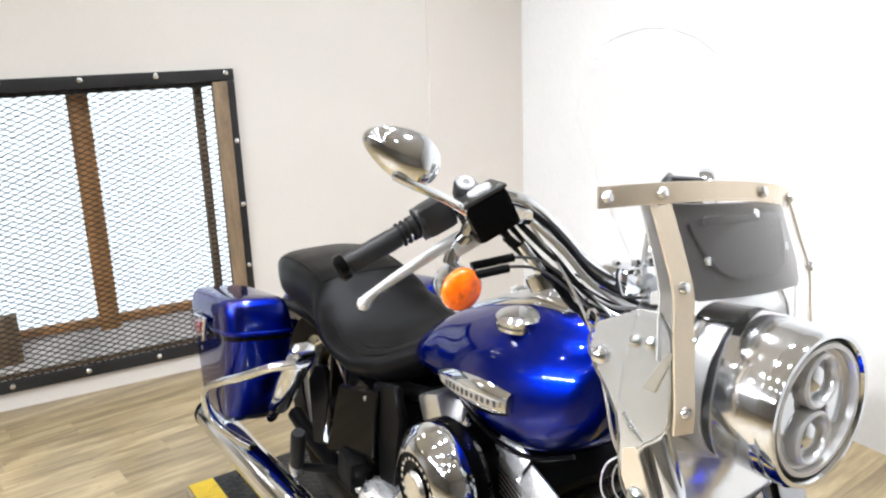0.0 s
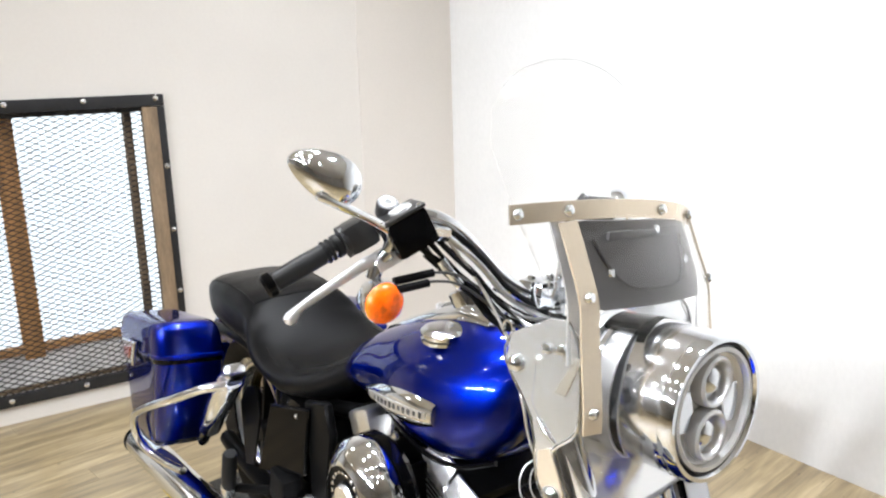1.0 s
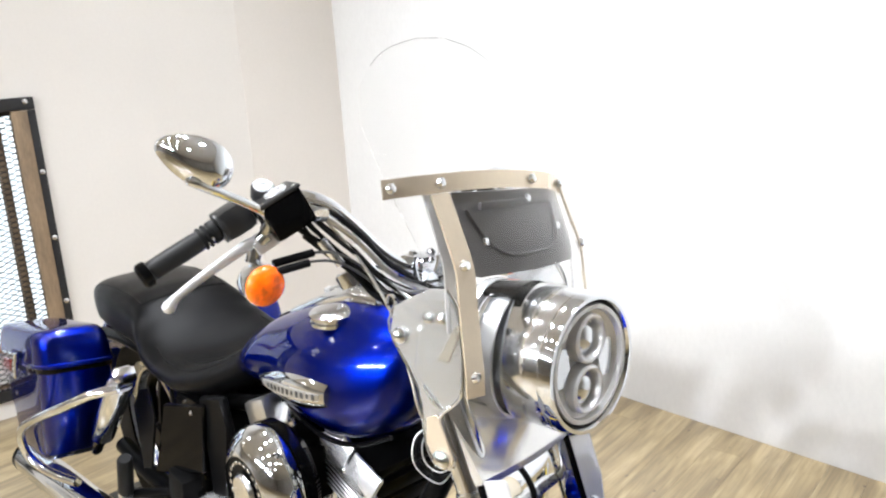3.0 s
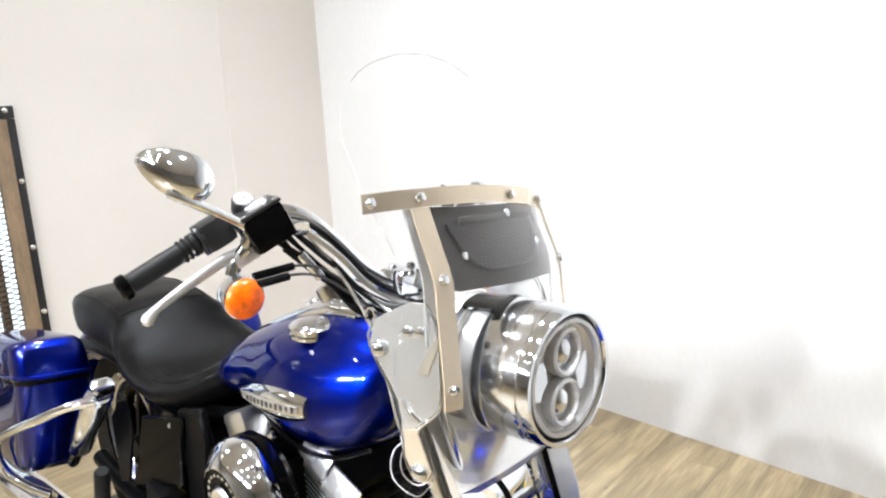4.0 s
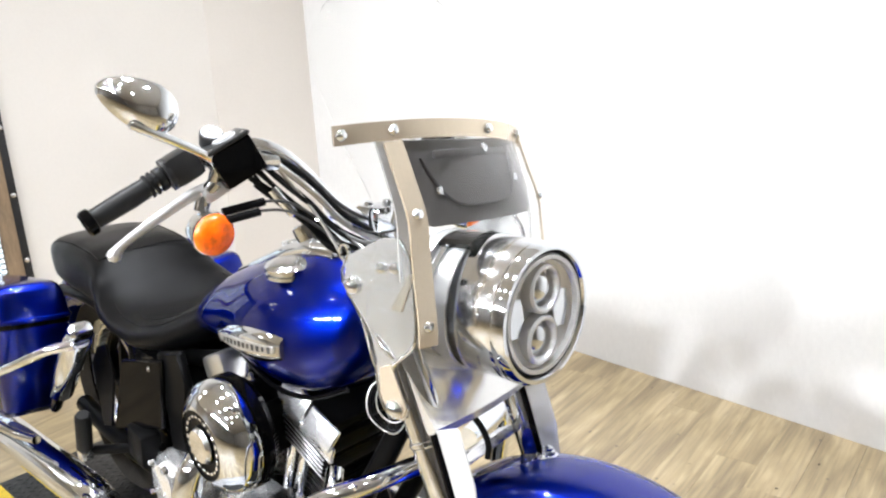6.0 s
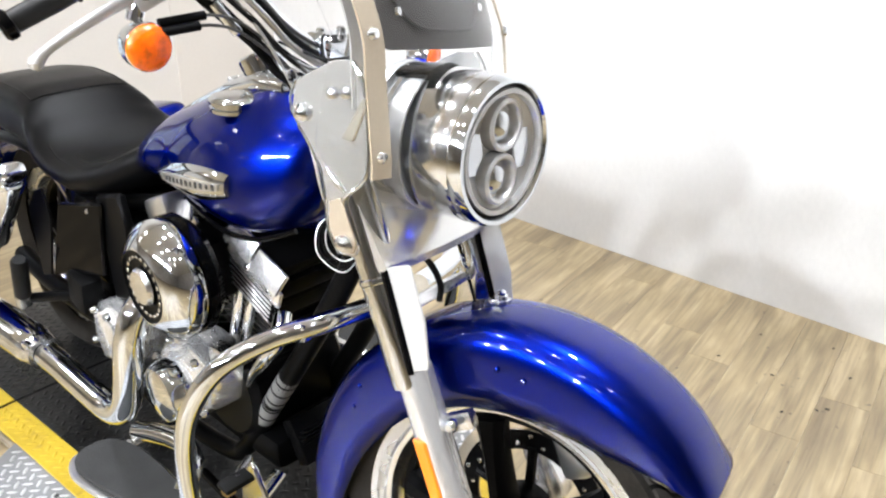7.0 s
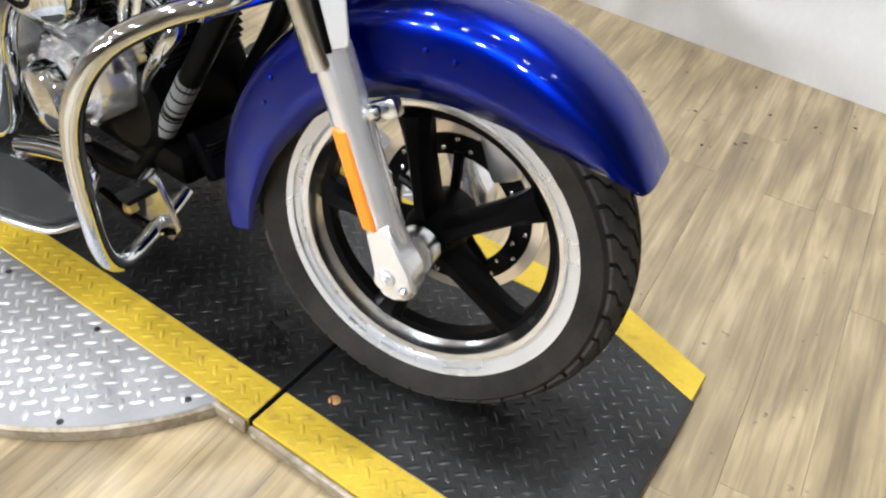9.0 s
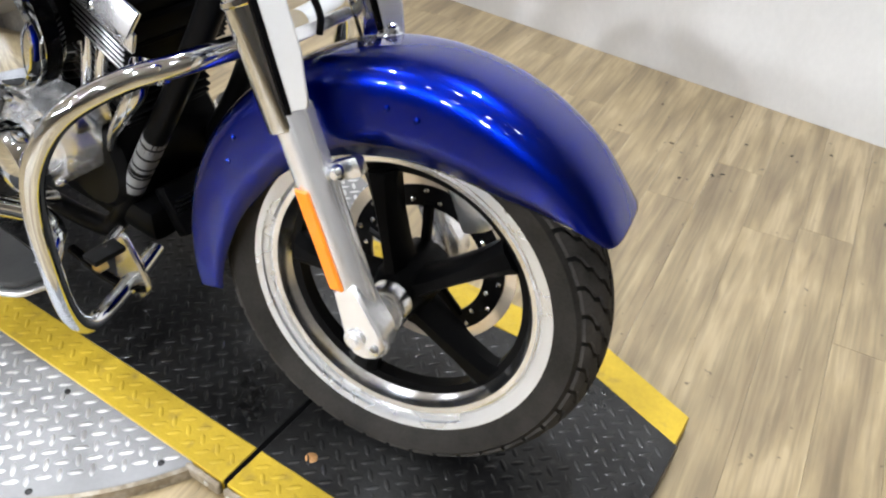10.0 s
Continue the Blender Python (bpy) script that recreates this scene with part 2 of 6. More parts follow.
WARM_PAINT = surface("warm_white_wall_paint", (0.70, 0.665, 0.615), 0.6, 0.0, 0.05, 1.1, 0.08, 70)
# the corner pilaster's beige puts warm reflected light into its colour
REFLECTED_BEIGE = surface("reflected_beige_tint", (0.69, 0.645, 0.59), 0.6, 0.0, 0.05, 1.1, 0.08, 70)
WALL_PAINT = surface("white_wall_paint", (0.665, 0.657, 0.645), 0.6, 0.0, 0.09, 1.1, 0.08, 70, stretch=(1, 1, 0.6))
PALE_PAINT = surface("grey_wall_paint", (0.50, 0.49, 0.48), 0.6, 0.0, 0.2, 1.5, 0.1, 60)
DARK_PAINT = surface("pale_grey_wall_paint", (0.52, 0.51, 0.50), 0.6, 0.0, 0.2, 1.5, 0.1, 60)
# grey blotches put the bike's soft shadows into the wall colour
blotched(WALL_PAINT, (0.60, 0.59, 0.585), 1.6, 0.55, 0.75, 0.35)
CEIL_PAINT = surface("ceiling_paint", (0.74, 0.725, 0.70), 0.7, 0.0, 0.03, 1.2, 0.1, 60)
BLACK_IRON = surface("black_painted_iron", (0.018, 0.018, 0.019), 0.5, 0.2, 0.4, 9, 0.2, 120)
MESH_IRON = surface("expanded_metal", (0.045, 0.040, 0.036), 0.55, 0.4, 0.35, 10, 0.1, 120)
OLD_WOOD = surface("old_brown_wood", (0.46, 0.235, 0.085), 0.6, 0.0, 0.45, 7, 0.4, 80, stretch=(3, 3, 0.4))
PALE_WOOD = surface("grey_white_sill_paint", (0.68, 0.67, 0.65), 0.65, 0.0, 0.3, 6, 0.3, 80)
DARK_WOOD = surface("weathered_wood", (0.22, 0.155, 0.095), 0.7, 0.0, 0.5, 9, 0.4, 70, stretch=(2, 2, 0.5))
PLATE_BLACK = surface("black_diamond_plate", (0.005, 0.005, 0.0052), 0.32, 0.0, 1.0, 5, 0.25, 110, rough_vary=0.4, spec=0.38)

blotched(PLATE_BLACK, (0.12, 0.12, 0.116), 3.2, 0.44, 0.72, 0.22)
blotched(PLATE_BLACK, (0.16, 0.16, 0.155), 70.0, 0.54, 0.75, 0.11)
PLATE_YELLOW = surface("yellow_floor_paint", (0.53, 0.37, 0.032), 0.5, 0.0, 0.22, 8, 0.2, 110, spec=0.3)
blotched(PLATE_YELLOW, (0.16, 0.12, 0.05), 30.0, 0.58, 0.76, 0.55)
WORN_EDGE = surface("scuffed_edge_metal", (0.30, 0.25, 0.18), 0.5, 0.4, 0.45, 16, 0.3, 120)
blotched(WORN_EDGE, (0.55, 0.52, 0.46), 40.0, 0.5, 0.7, 0.6)
# lugs lighter than their plate: the glints they catch are put into the colour
LUG_SILVER = surface("glinting_tread_silver", (0.62, 0.62, 0.62), 0.30, 0.6, 0.08, 10)
PLATE_SILVER = surface("bare_diamond_plate", (0.25, 0.25, 0.254), 0.56, 0.6, 0.10, 10, 0.1, 150)
LENS_CLEAR = clear_sheet("headlight_lens_glass", (0.97, 0.97, 0.97))
SHIELD = clear_sheet("clear_polycarbonate", (0.993, 0.994, 0.993))
PANE = clear_sheet("window_glass", (0.93, 0.96, 0.98))
SKY_WHITE = glowing("daylight_haze", (0.93, 0.965, 1.0), 1.35)
LAMP_GLOW = glowing("lamp_diffuser", (0.97, 0.985, 1.0), 9.0)
PLANK = plank_wood("oak_vinyl_plank")
JOINT = surface("dark_joint", (0.17, 0.13, 0.08), 0.8, 0.0, 0.3, 10)
STICKER = surface("grey_sticker", (0.16, 0.16, 0.16), 0.4, 0.0, 0.1, 20)
BRASS = surface("brass", (0.6, 0.42, 0.16), 0.3, 1.0, 0.2, 20)

# ---- mesh helpers ----


def lathe(profile, origin=(0, 0, 0), axis=(0, 1, 0), seg=40, closed=False):
    """Turns (along, radius) pairs round an axis."""
    bm = bmesh.new()
    w = Vector(axis).normalized()
    u = w.orthogonal().normalized()
    v = w.cross(u)
    o = Vector(origin)
    rings = []
    for s, r in profile:
        if r < 1e-6:
            rings.append([bm.verts.new(o + w * s)])
        else:
            rings.append([bm.verts.new(o + w * s + (u * math.cos(a) + v * math.sin(a)) * r) for a in (2 * math.pi * i / seg for i in range(seg))])
    pairs = list(zip(rings, rings[1:])) + ([(rings[-1], rings[0])] if closed else [])
    for a, b in pairs:
        for i in range(seg):
            j = (i + 1) % seg
            if len(a) == 1 and len(b) == 1:
                continue
            if len(a) == 1:
                bm.faces.new((a[0], b[i], b[j]))
            elif len(b) == 1:
                bm.faces.new((a[i], a[j], b[0]))
            else:
                bm.faces.new((a[i], a[j], b[j], b[i]))
    bmesh.ops.recalc_face_normals(bm, faces=bm.faces)
    return bm


def spline(pts, k=6):
    """Catmull-Rom through the points."""
    pts = [Vector(p) for p in pts]
    if k < 2 or len(pts) < 3:
        return pts
    ext = [pts[0] * 2 - pts[1]] + pts + [pts[-1] * 2 - pts[-2]]
    out = []
    for i in range(1, len(ext) - 2):
        a, b, c, d = ext[i - 1:i + 3]
        for j in range(k):
            t = j / k
            out.append(0.5 * ((2 * b) + (c - a) * t + (2 * a - 5 * b + 4 * c - d) * t * t + (3 * b - a - 3 * c + d) * t ** 3))
    return out + [pts[-1]]


def sweep(pts, r, seg=14, k=6, round_ends=False):
    """A tube along a smooth line; r is a number or one radius a point."""
    n0 = len(pts)
    line = spline(pts, k)
    if isinstance(r, (int, float)):
        radii = [r] * len(line)
    else:
        radii = [float(np.interp(i * (n0 - 1) / (len(line) - 1), range(n0), r)) for i in range(len(line))]
    bm = bmesh.new()
    t = (line[1] - line[0]).normalized()
    u = t.orthogonal().normalized()
    rings = []
    for i, p in enumerate(line):
        t2 = (line[min(i + 1, len(line) - 1)] - line[max(i - 1, 0)]).normalized()
        q = t.rotation_difference(t2)
        u = (q @ u).normalized()
        t = t2
        v = t.cross(u)
        rings.append([bm.verts.new(p + (u * math.cos(a) + v * math.sin(a)) * radii[i]) for a in (2 * math.pi * j / seg for j in range(seg))])
    for a, b in zip(rings, rings[1:]):
        for j in range(seg):
            bm.faces.new((a[j], a[(j + 1) % seg], b[(j + 1) % seg], b[j]))
    bm.faces.new(rings[0][::-1])
    bm.faces.new(rings[-1])
    bmesh.ops.recalc_face_normals(bm, faces=bm.faces)
    return bm


def loft(rings, cap=True, closed=True):
    """Skins rings of equal length."""
    bm = bmesh.new()
    vs = [[bm.verts.new(p) for p in ring] for ring in rings]
    n = len(vs[0])
    for a, b in zip(vs, vs[1:]):
        for j in range(n if closed else n - 1):
            bm.faces.new((a[j], a[(j + 1) % n], b[(j + 1) % n], b[j]))
    if cap:
        bm.faces.new(vs[0][::-1])
        bm.faces.new(vs[-1])
    bmesh.ops.recalc_face_normals(bm, faces=bm.faces)
    return bm


def oval(x, yc, zc, hw, hh, n=28, p=2.4, q=None):
    """A rounded section across x; q: another roundness for its lower half."""
    out = []
    for i in range(n):
        a = 2 * math.pi * i / n
        c, s = math.cos(a), math.sin(a)
        e = p if s >= 0 or q is None else q
        out.append((x, yc + hw * math.copysign(abs(c) ** (2 / e), c), zc + hh * math.copysign(abs(s) ** (2 / e), s)))
    return out


def box(c, size, bevel=0.004, turn=None, seg=2):
    bm = bmesh.new()
    bmesh.ops.create_cube(bm, size=1)
    for v in bm.verts:
        v.co = Vector((v.co.x * size[0], v.co.y * size[1], v.co.z * size[2]))
    if bevel:
        bmesh.ops.bevel(bm, geom=list(bm.edges), offset=bevel, segments=seg, affect="EDGES", profile=0.6)
    m = Matrix.Translation(c) @ (turn.to_4x4() if turn is not None else Matrix.Identity(4))
    bm.transform(m)
    return bm


def slab(outline, origin, ux, uy, thick, bevel=0.0015):
    """A flat plate: an outline in the plane of ux and uy, extruded along their cross product."""
    bm = bmesh.new()
    o, ux, uy = Vector(origin), Vector(ux).normalized(), Vector(uy).normalized()
    w = ux.cross(uy)
    a = [bm.verts.new(o + ux * x + uy * y) for x, y in outline]
    b = [bm.verts.new(o + ux * x + uy * y + w * thick) for x, y in outline]
    n = len(a)
    bm.faces.new(a[::-1])
    bm.faces.new(b)
    for i in range(n):
        bm.faces.new((a[i], a[(i + 1) % n], b[(i + 1) % n], b[i]))
    bmesh.ops.recalc_face_normals(bm, faces=bm.faces)
    if bevel:
        bmesh.ops.bevel(bm, geom=list(bm.edges), offset=bevel, segments=1, affect="EDGES")
    return bm


def joined(*parts_):
    """Several bmeshes as one."""
    me = bpy.data.meshes.new("joined")
    bm = bmesh.new()
    for b in parts_:
        b.to_mesh(me)
        bm.from_mesh(me)
        b.free()
    bpy.data.meshes.remove(me)
    return bm


def mesh_of(name, bm, material, smooth=True, angle=38):
    for fc in bm.faces:
        fc.smooth = smooth
    for ed in bm.edges:
        if len(ed.link_faces) == 2 and ed.calc_face_angle(0) > radians(angle):
            ed.smooth = False
    me = bpy.data.meshes.new(name)
    bm.to_mesh(me)
    bm.free()
    me.materials.append(material)
    return me


def thing(name, bm, material, label, category, kind="", group="", m=None):
    ob = new(name, mesh_of(name, bm, material))
    if m is not None:
        ob.matrix_world = m
    return tagged(ob, label, category, group, kind)


def part(name, bm, material, parent, label="", steer=False):
    """One mesh under a thing or a part; steer: built straight ahead, then turned with the fork."""
    if steer:
        bm.transform(STEER)
    ob = new(name, mesh_of(name, bm, material))
    ob.parent = parent
    if label:
        tagged(ob, label)
    return ob


def mirrored(bm):
    """The same on the other side of the bike."""
    bm.transform(Matrix.Diagonal((1, -1, 1, 1)))
    bmesh.ops.reverse_faces(bm, faces=bm.faces)
    return bm


def bolt_head(at, axis, r=0.008, h=0.006):
    return lathe([(0, 0), (0, r), (h * 0.5, r), (h, r * 0.55), (h, 0)], at, axis, 12)


# ---- room ----
U1, V2 = -3.072, 1.677           # window wall, long wall
U4, V3, U0 = 5.0, -9.0, -11.0    # the walls behind the camera and at the far end of the showroom
VE = -1.22                       # the window wall ends here and the showroom goes on to the west
THICK = 0.16


def room_box(name, u0, u1, v0, v1, z0, z1, material, label, category="wall", bevel=0.0):
    bm = box(((u0 + u1) / 2, (v0 + v1) / 2, (z0 + z1) / 2), (u1 - u0, v1 - v0, z1 - z0), bevel)
    return thing(name, bm, material, label, category, "structure", m=ROOM)


room_box("wall_north", U1 - THICK, U4 + THICK, V2, V2 + THICK, FLOOR_Z - 0.1, CEIL_Z, WALL_PAINT, "long white painted wall behind the motorcycle")
room_box("wall_south", U0 - THICK, U4 + THICK, V3 - THICK, V3, FLOOR_Z - 0.1, CEIL_Z, PALE_PAINT, "plain dark grey painted wall")
room_box("wall_east", U4, U4 + THICK, V3, V2, FLOOR_Z - 0.1, CEIL_Z, DARK_PAINT, "plain dark grey painted wall")
room_box("wall_far", U0 - THICK, U0, V3, VE, FLOOR_Z - 0.1, CEIL_Z, PALE_PAINT, "plain dark grey painted wall")
room_box("wall_return", U0 - THICK, U1 - THICK, VE, VE + 0.12, FLOOR_Z - 0.1, CEIL_Z, PALE_PAINT, "plain dark grey painted wall")
room_box("ceiling", U0 - THICK, U4 + THICK, V3 - THICK, V2 + THICK, CEIL_Z + 0.002, CEIL_Z + 0.1, CEIL_PAINT, "plain grey-white painted ceiling", "ceiling")
room_box("subfloor", U0 - THICK, U4 + THICK, V3 - THICK, V2 + THICK, FLOOR_Z - 0.09, FLOOR_Z - 0.006, JOINT, "dark joints beneath the floor planks", "floor")

# window wall with its opening
WV0, WV1, WZ0, WZ1 = -1.05, 0.10, 0.09, 1.255
wall_w = joined(
    box((U1 - THICK / 2, (VE + WV0) / 2, (FLOOR_Z - 0.1 + CEIL_Z) / 2), (THICK, WV0 - VE, CEIL_Z - FLOOR_Z + 0.1), 0),
    box((U1 - THICK / 2, (WV1 + V2) / 2, (FLOOR_Z - 0.1 + CEIL_Z) / 2), (THICK, V2 - WV1, CEIL_Z - FLOOR_Z + 0.1), 0),
    box((U1 - THICK / 2, (WV0 + WV1) / 2, (FLOOR_Z - 0.1 + WZ0) / 2), (THICK, WV1 - WV0, WZ0 - FLOOR_Z + 0.1), 0),
    box((U1 - THICK / 2, (WV0 + WV1) / 2, (WZ1 + CEIL_Z) / 2), (THICK, WV1 - WV0, CEIL_Z - WZ1), 0))
thing("wall_west", wall_w, WARM_PAINT, "white painted wall with a meshed window low in it", "wall", "structure", m=ROOM)
room_box("trim", U1, U1 + 0.004, 1.115, V2, FLOOR_Z - 0.006, CEIL_Z, REFLECTED_BEIGE, "shallow pilaster in the corner of the walls, tinted beige for reflected light", "pilaster")

window = tagged(new("window_1"), "barred window with black iron border and expanded metal mesh", "window", kind="structure")
window.matrix_world = ROOM
BW = 0.047
for name, v0, v1, z0, z1 in (("border_top", WV0 - BW, WV1 + BW, WZ1 - 0.004, WZ1 + BW), ("border_bottom", WV0 - BW, WV1 + BW, WZ0 - BW, WZ0 + 0.004),
                             ("border_side", WV1 + 0.0145, WV1 + BW, WZ0 + 0.006, WZ1 - 0.006), ("border_side", WV0 - BW, WV0 + 0.004, WZ0 + 0.006, WZ1 - 0.006)):
    part(name, box((U1 + 0.010, (v0 + v1) / 2, (z0 + z1) / 2), (0.014, v1 - v0, z1 - z0), 0.003), BLACK_IRON, window)
for i in range(4):
    part("bolt", bolt_head((U1 + 0.017, 0.112 - 0.291 * i, WZ1 + 0.03), (1, 0, 0), 0.011, 0.007), POLISHED, window)
    part("bolt", bolt_head((U1 + 0.017, -0.02 - 0.291 * i, WZ0 - 0.02), (1, 0, 0), 0.011, 0.007), POLISHED, window)
for z in (0.99, 0.705, 0.42):
    part("bolt", bolt_head((U1 + 0.017, 0.131, z), (1, 0, 0), 0.011, 0.007), POLISHED, window)


def expanded_mesh(u, v0, v1, z0, z1, pv=0.052, pz=0.0235, w=0.0042):
    """Rows of zigzag strands that meet in diamonds."""
    verts, faces = [], []
    rows = int((z1 - z0) / (pz / 2))
    cols = int((v1 - v0) / (pv / 2))
    for i in range(0, rows + 1):
        for s in (1, -1):
            if i % 2:
                continue
            base = len(verts)
            for j in range(cols + 1):
                v = v0 + j * pv / 2
                z = z0 + i * pz / 2 + s * (pz / 2 if (j % 2) else 0.0)
                z = min(max(z, z0), z1)
                for du, dz in ((-0.0015, -w / 2), (0.0015, -w / 2), (0.0015, w / 2), (-0.0015, w / 2)):
                    verts.append((u + du, v, z + dz))
            for j in range(cols):
                a = base + 4 * j
                for m in range(4):
                    faces.append((a + m, a + (m + 1) % 4, a + 4 + (m + 1) % 4, a + 4 + m))
    me = bpy.data.meshes.new("metal_mesh")
    me.from_pydata(verts, [], faces)
    me.materials.append(MESH_IRON)
    ob = new("metal_mesh", me)
    return ob


screen = expanded_mesh(U1 - 0.004, WV0, WV1, WZ0, WZ1)
screen.parent = window
DEEP = 0.15
part("wood_jamb", box((U1 - 0.07, WV1 - 0.013, (WZ0 + WZ1) / 2), (0.10, 0.024, WZ1 - WZ0 - 0.004), 0.002), DARK_WOOD, window)
part("wood_strip", box((U1 + 0.0115, 0.083, (WZ0 + WZ1) / 2), (0.020, 0.062, WZ1 - WZ0 - 0.012), 0.003), DARK_WOOD, window, "weathered wooden strip beside the mesh")
part("window_sill", box((U1 - 0.075, (WV0 + WV1) / 2 - 0.014, WZ0 + 0.012), (0.12, WV1 - WV0 - 0.03, 0.02), 0.003), DARK_WOOD, window)
part("wood_head", box((U1 - 0.075, (WV0 + WV1) / 2 - 0.014, WZ1 - 0.014), (0.12, WV1 - WV0 - 0.03, 0.022), 0.003), BLACK_IRON, window)
GU = U1 - DEEP
part("mullion", box((GU + 0.03, -0.480, (WZ0 + WZ1) / 2), (0.05, 0.082, WZ1 - WZ0 - 0.05), 0.004), OLD_WOOD, window, "brown wooden window mullion")
part("bottom_rail", box((GU + 0.03, (WV0 + WV1) / 2, 0.240), (0.04, WV1 - WV0 - 0.03, 0.034), 0.004), OLD_WOOD, window, "brown wooden lower window rail")
part("sloping_sill", box((GU + 0.085, (WV0 + WV1) / 2 - 0.014, 0.166), (0.150, WV1 - WV0 - 0.034, 0.012), 0.002, Euler((0, radians(40), 0)).to_matrix()), PALE_WOOD, window, "sloping grey-white painted sill")
part("side_rail", box((GU + 0.03, 0.012, (WZ0 + WZ1) / 2), (0.04, 0.035, WZ1 - WZ0 - 0.05), 0.004), DARK_WOOD, window)
part("wood_block", box((U1 - 0.06, -0.91, 0.245), (0.06, 0.15, 0.21), 0.004), DARK_WOOD, window)
glass = part("pane", box((GU, (WV0 + WV1) / 2, (WZ0 + WZ1) / 2), (0.005, WV1 - WV0 + 0.2, WZ1 - WZ0 + 0.2), 0), PANE, window)
glass.visible_shadow = False
room_box("backdrop", GU - 0.62, GU - 0.60, WV0 + 0.03, WV1 + 1.3, -0.4, 2.2, SKY_WHITE, "bright hazy daylight outside the window", "sky")

ring = lathe([(-0.004, 0.088), (-0.004, 0.112), (0.05, 0.112), (0.05, 0.1)], (0, 0, -0.05), (0, 0, 1), 28)
first_lamp = None
for u, v, big in [(*p, 1.0) for p in LAMPS] + [(*p, 2.8) for p in HIGH_BAYS]:
    at = Matrix.Translation(room(u, v, CEIL_Z)) @ Matrix.Diagonal((big, big, 1, 1))
    if first_lamp is None:
        first_lamp = tagged(new("ceiling_lamp"), "round white flush ceiling spotlight", "ceiling lamp", "ceiling lamps")
        first_lamp.matrix_world = at
        housing = part("housing", ring, BRUSHED, first_lamp)
        part("diffuser", lathe([(0.02, 0), (0.02, 0.088), (0.05, 0.088)], (0, 0, -0.05), (0, 0, 1), 28), LAMP_GLOW, first_lamp)
    else:
        copy_thing(first_lamp, at)
first_spot = None
for u, v, _ in TRACK_SPOTS:
    at = look(room(u, v, CEIL_Z - 0.12), room(-0.6, 0.4, 0.9))
    if first_spot is None:
        first_spot = tagged(new("track_spot"), "round white ceiling spotlight tilted on its bracket", "spotlight", "ceiling spotlights")
        first_spot.matrix_world = at
        part("housing", lathe([(0.0385, 0.205), (0.0385, 0.222), (-0.03, 0.222), (-0.08, 0.12), (-0.08, 0)], (0, 0, 0), (0, 0, -1), 28), BRUSHED, first_spot)
        part("diffuser", lathe([(0.0355, 0), (0.0355, 0.204), (0.0, 0.204)], (0, 0, 0), (0, 0, -1), 28), LAMP_GLOW, first_spot)
        part("bracket", sweep([(0, 0.0, 0.07), (0, 0.30, 0.12)], 0.02, 10, 1), BRUSHED, first_spot)
    else:
        copy_thing(first_spot, at)

# ---- turntable and lift platform ----
YN, YN2, YF2, YF = -0.254, -0.174, 0.315, 0.393      # outer and inner edges of the yellow borders
GAPS = (-1.488, -0.182)


def lug_field(inside, z, pitch=0.034, long=0.0140, wide=0.0040, high=0.0022):
    """Raised lens-shaped treads, turned by turns, over the area where inside(x, y)."""
    verts, faces = [], []
    for i in range(-62, 14):
        for j in range(-38, 54):
            cx, cy = i * pitch + (pitch / 2 if j % 2 else 0), j * pitch / 2 * 1.05
            if not inside(cx, cy):
                continue
            ang = radians(45 if j % 2 else -45)
            c, s = math.cos(ang), math.sin(ang)
            b = len(verts)
            for lx, ly, lz in ((-long, 0, 0), (-long * 0.5, -wide, 0), (long * 0.5, -wide, 0), (long, 0, 0), (long * 0.5, wide, 0), (-long * 0.5, wide, 0),
                               (-long * 0.45, 0, high), (long * 0.45, 0, high)):
                verts.append((cx + lx * c - ly * s, cy + lx * s + ly * c, z + lz))
            faces += [(b, b + 1, b + 6), (b + 1, b + 2, b + 7, b + 6), (b + 2, b + 3, b + 7), (b + 3, b + 4, b + 7), (b + 4, b + 5, b + 6, b + 7), (b + 5, b, b + 6)]
    return verts, faces


def lugs(name, inside, z, material, parent):
    verts, faces = lug_field(inside, z)
    me = bpy.data.meshes.new(name)
    me.from_pydata(verts, [], faces)
    me.materials.append(material)
    for pl in me.polygons:
        pl.use_smooth = True
    ob = new(name, me)
    ob.parent = parent
    return tagged(ob, kind="stuff")


DISC_C, DISC_R = (-0.785, 0.025), 0.60
disc = tagged(new("turntable"), "round bare aluminium diamond plate turntable on the floor", "turntable")
part("disc_plate", lathe([(FLOOR_Z + 0.001, 0), (FLOOR_Z + 0.001, DISC_R), (-0.006, DISC_R), (-0.003, DISC_R - 0.004), (-0.003, 0)], (*DISC_C, 0), (0, 0, 1), 120), PLATE_SILVER, disc)
part("disc_rim", lathe([(FLOOR_Z + 0.001, DISC_R + 0.0005), (FLOOR_Z + 0.001, DISC_R + 0.006), (-0.010, DISC_R + 0.006), (-0.006, DISC_R + 0.0005)], (*DISC_C, 0), (0, 0, 1), 120), WORN_EDGE, disc, "scuffed brownish metal rim")
in_disc = lambda x, y: (x - DISC_C[0]) ** 2 + (y - DISC_C[1]) ** 2 < (DISC_R - 0.018) ** 2
lugs("tread", lambda x, y: in_disc(x, y) and (y < YN - 0.012 or y > YF + 0.012), -0.003, LUG_SILVER, disc)
for bx, by in ((-0.295, -0.285), (-0.545, -0.277), (-0.80, -0.285), (-1.05, -0.28), (-0.42, -0.44)):
    part("screw", bolt_head((bx, by, -0.003), (0, 0, 1), 0.006, 0.002), BLACK_IRON, disc)

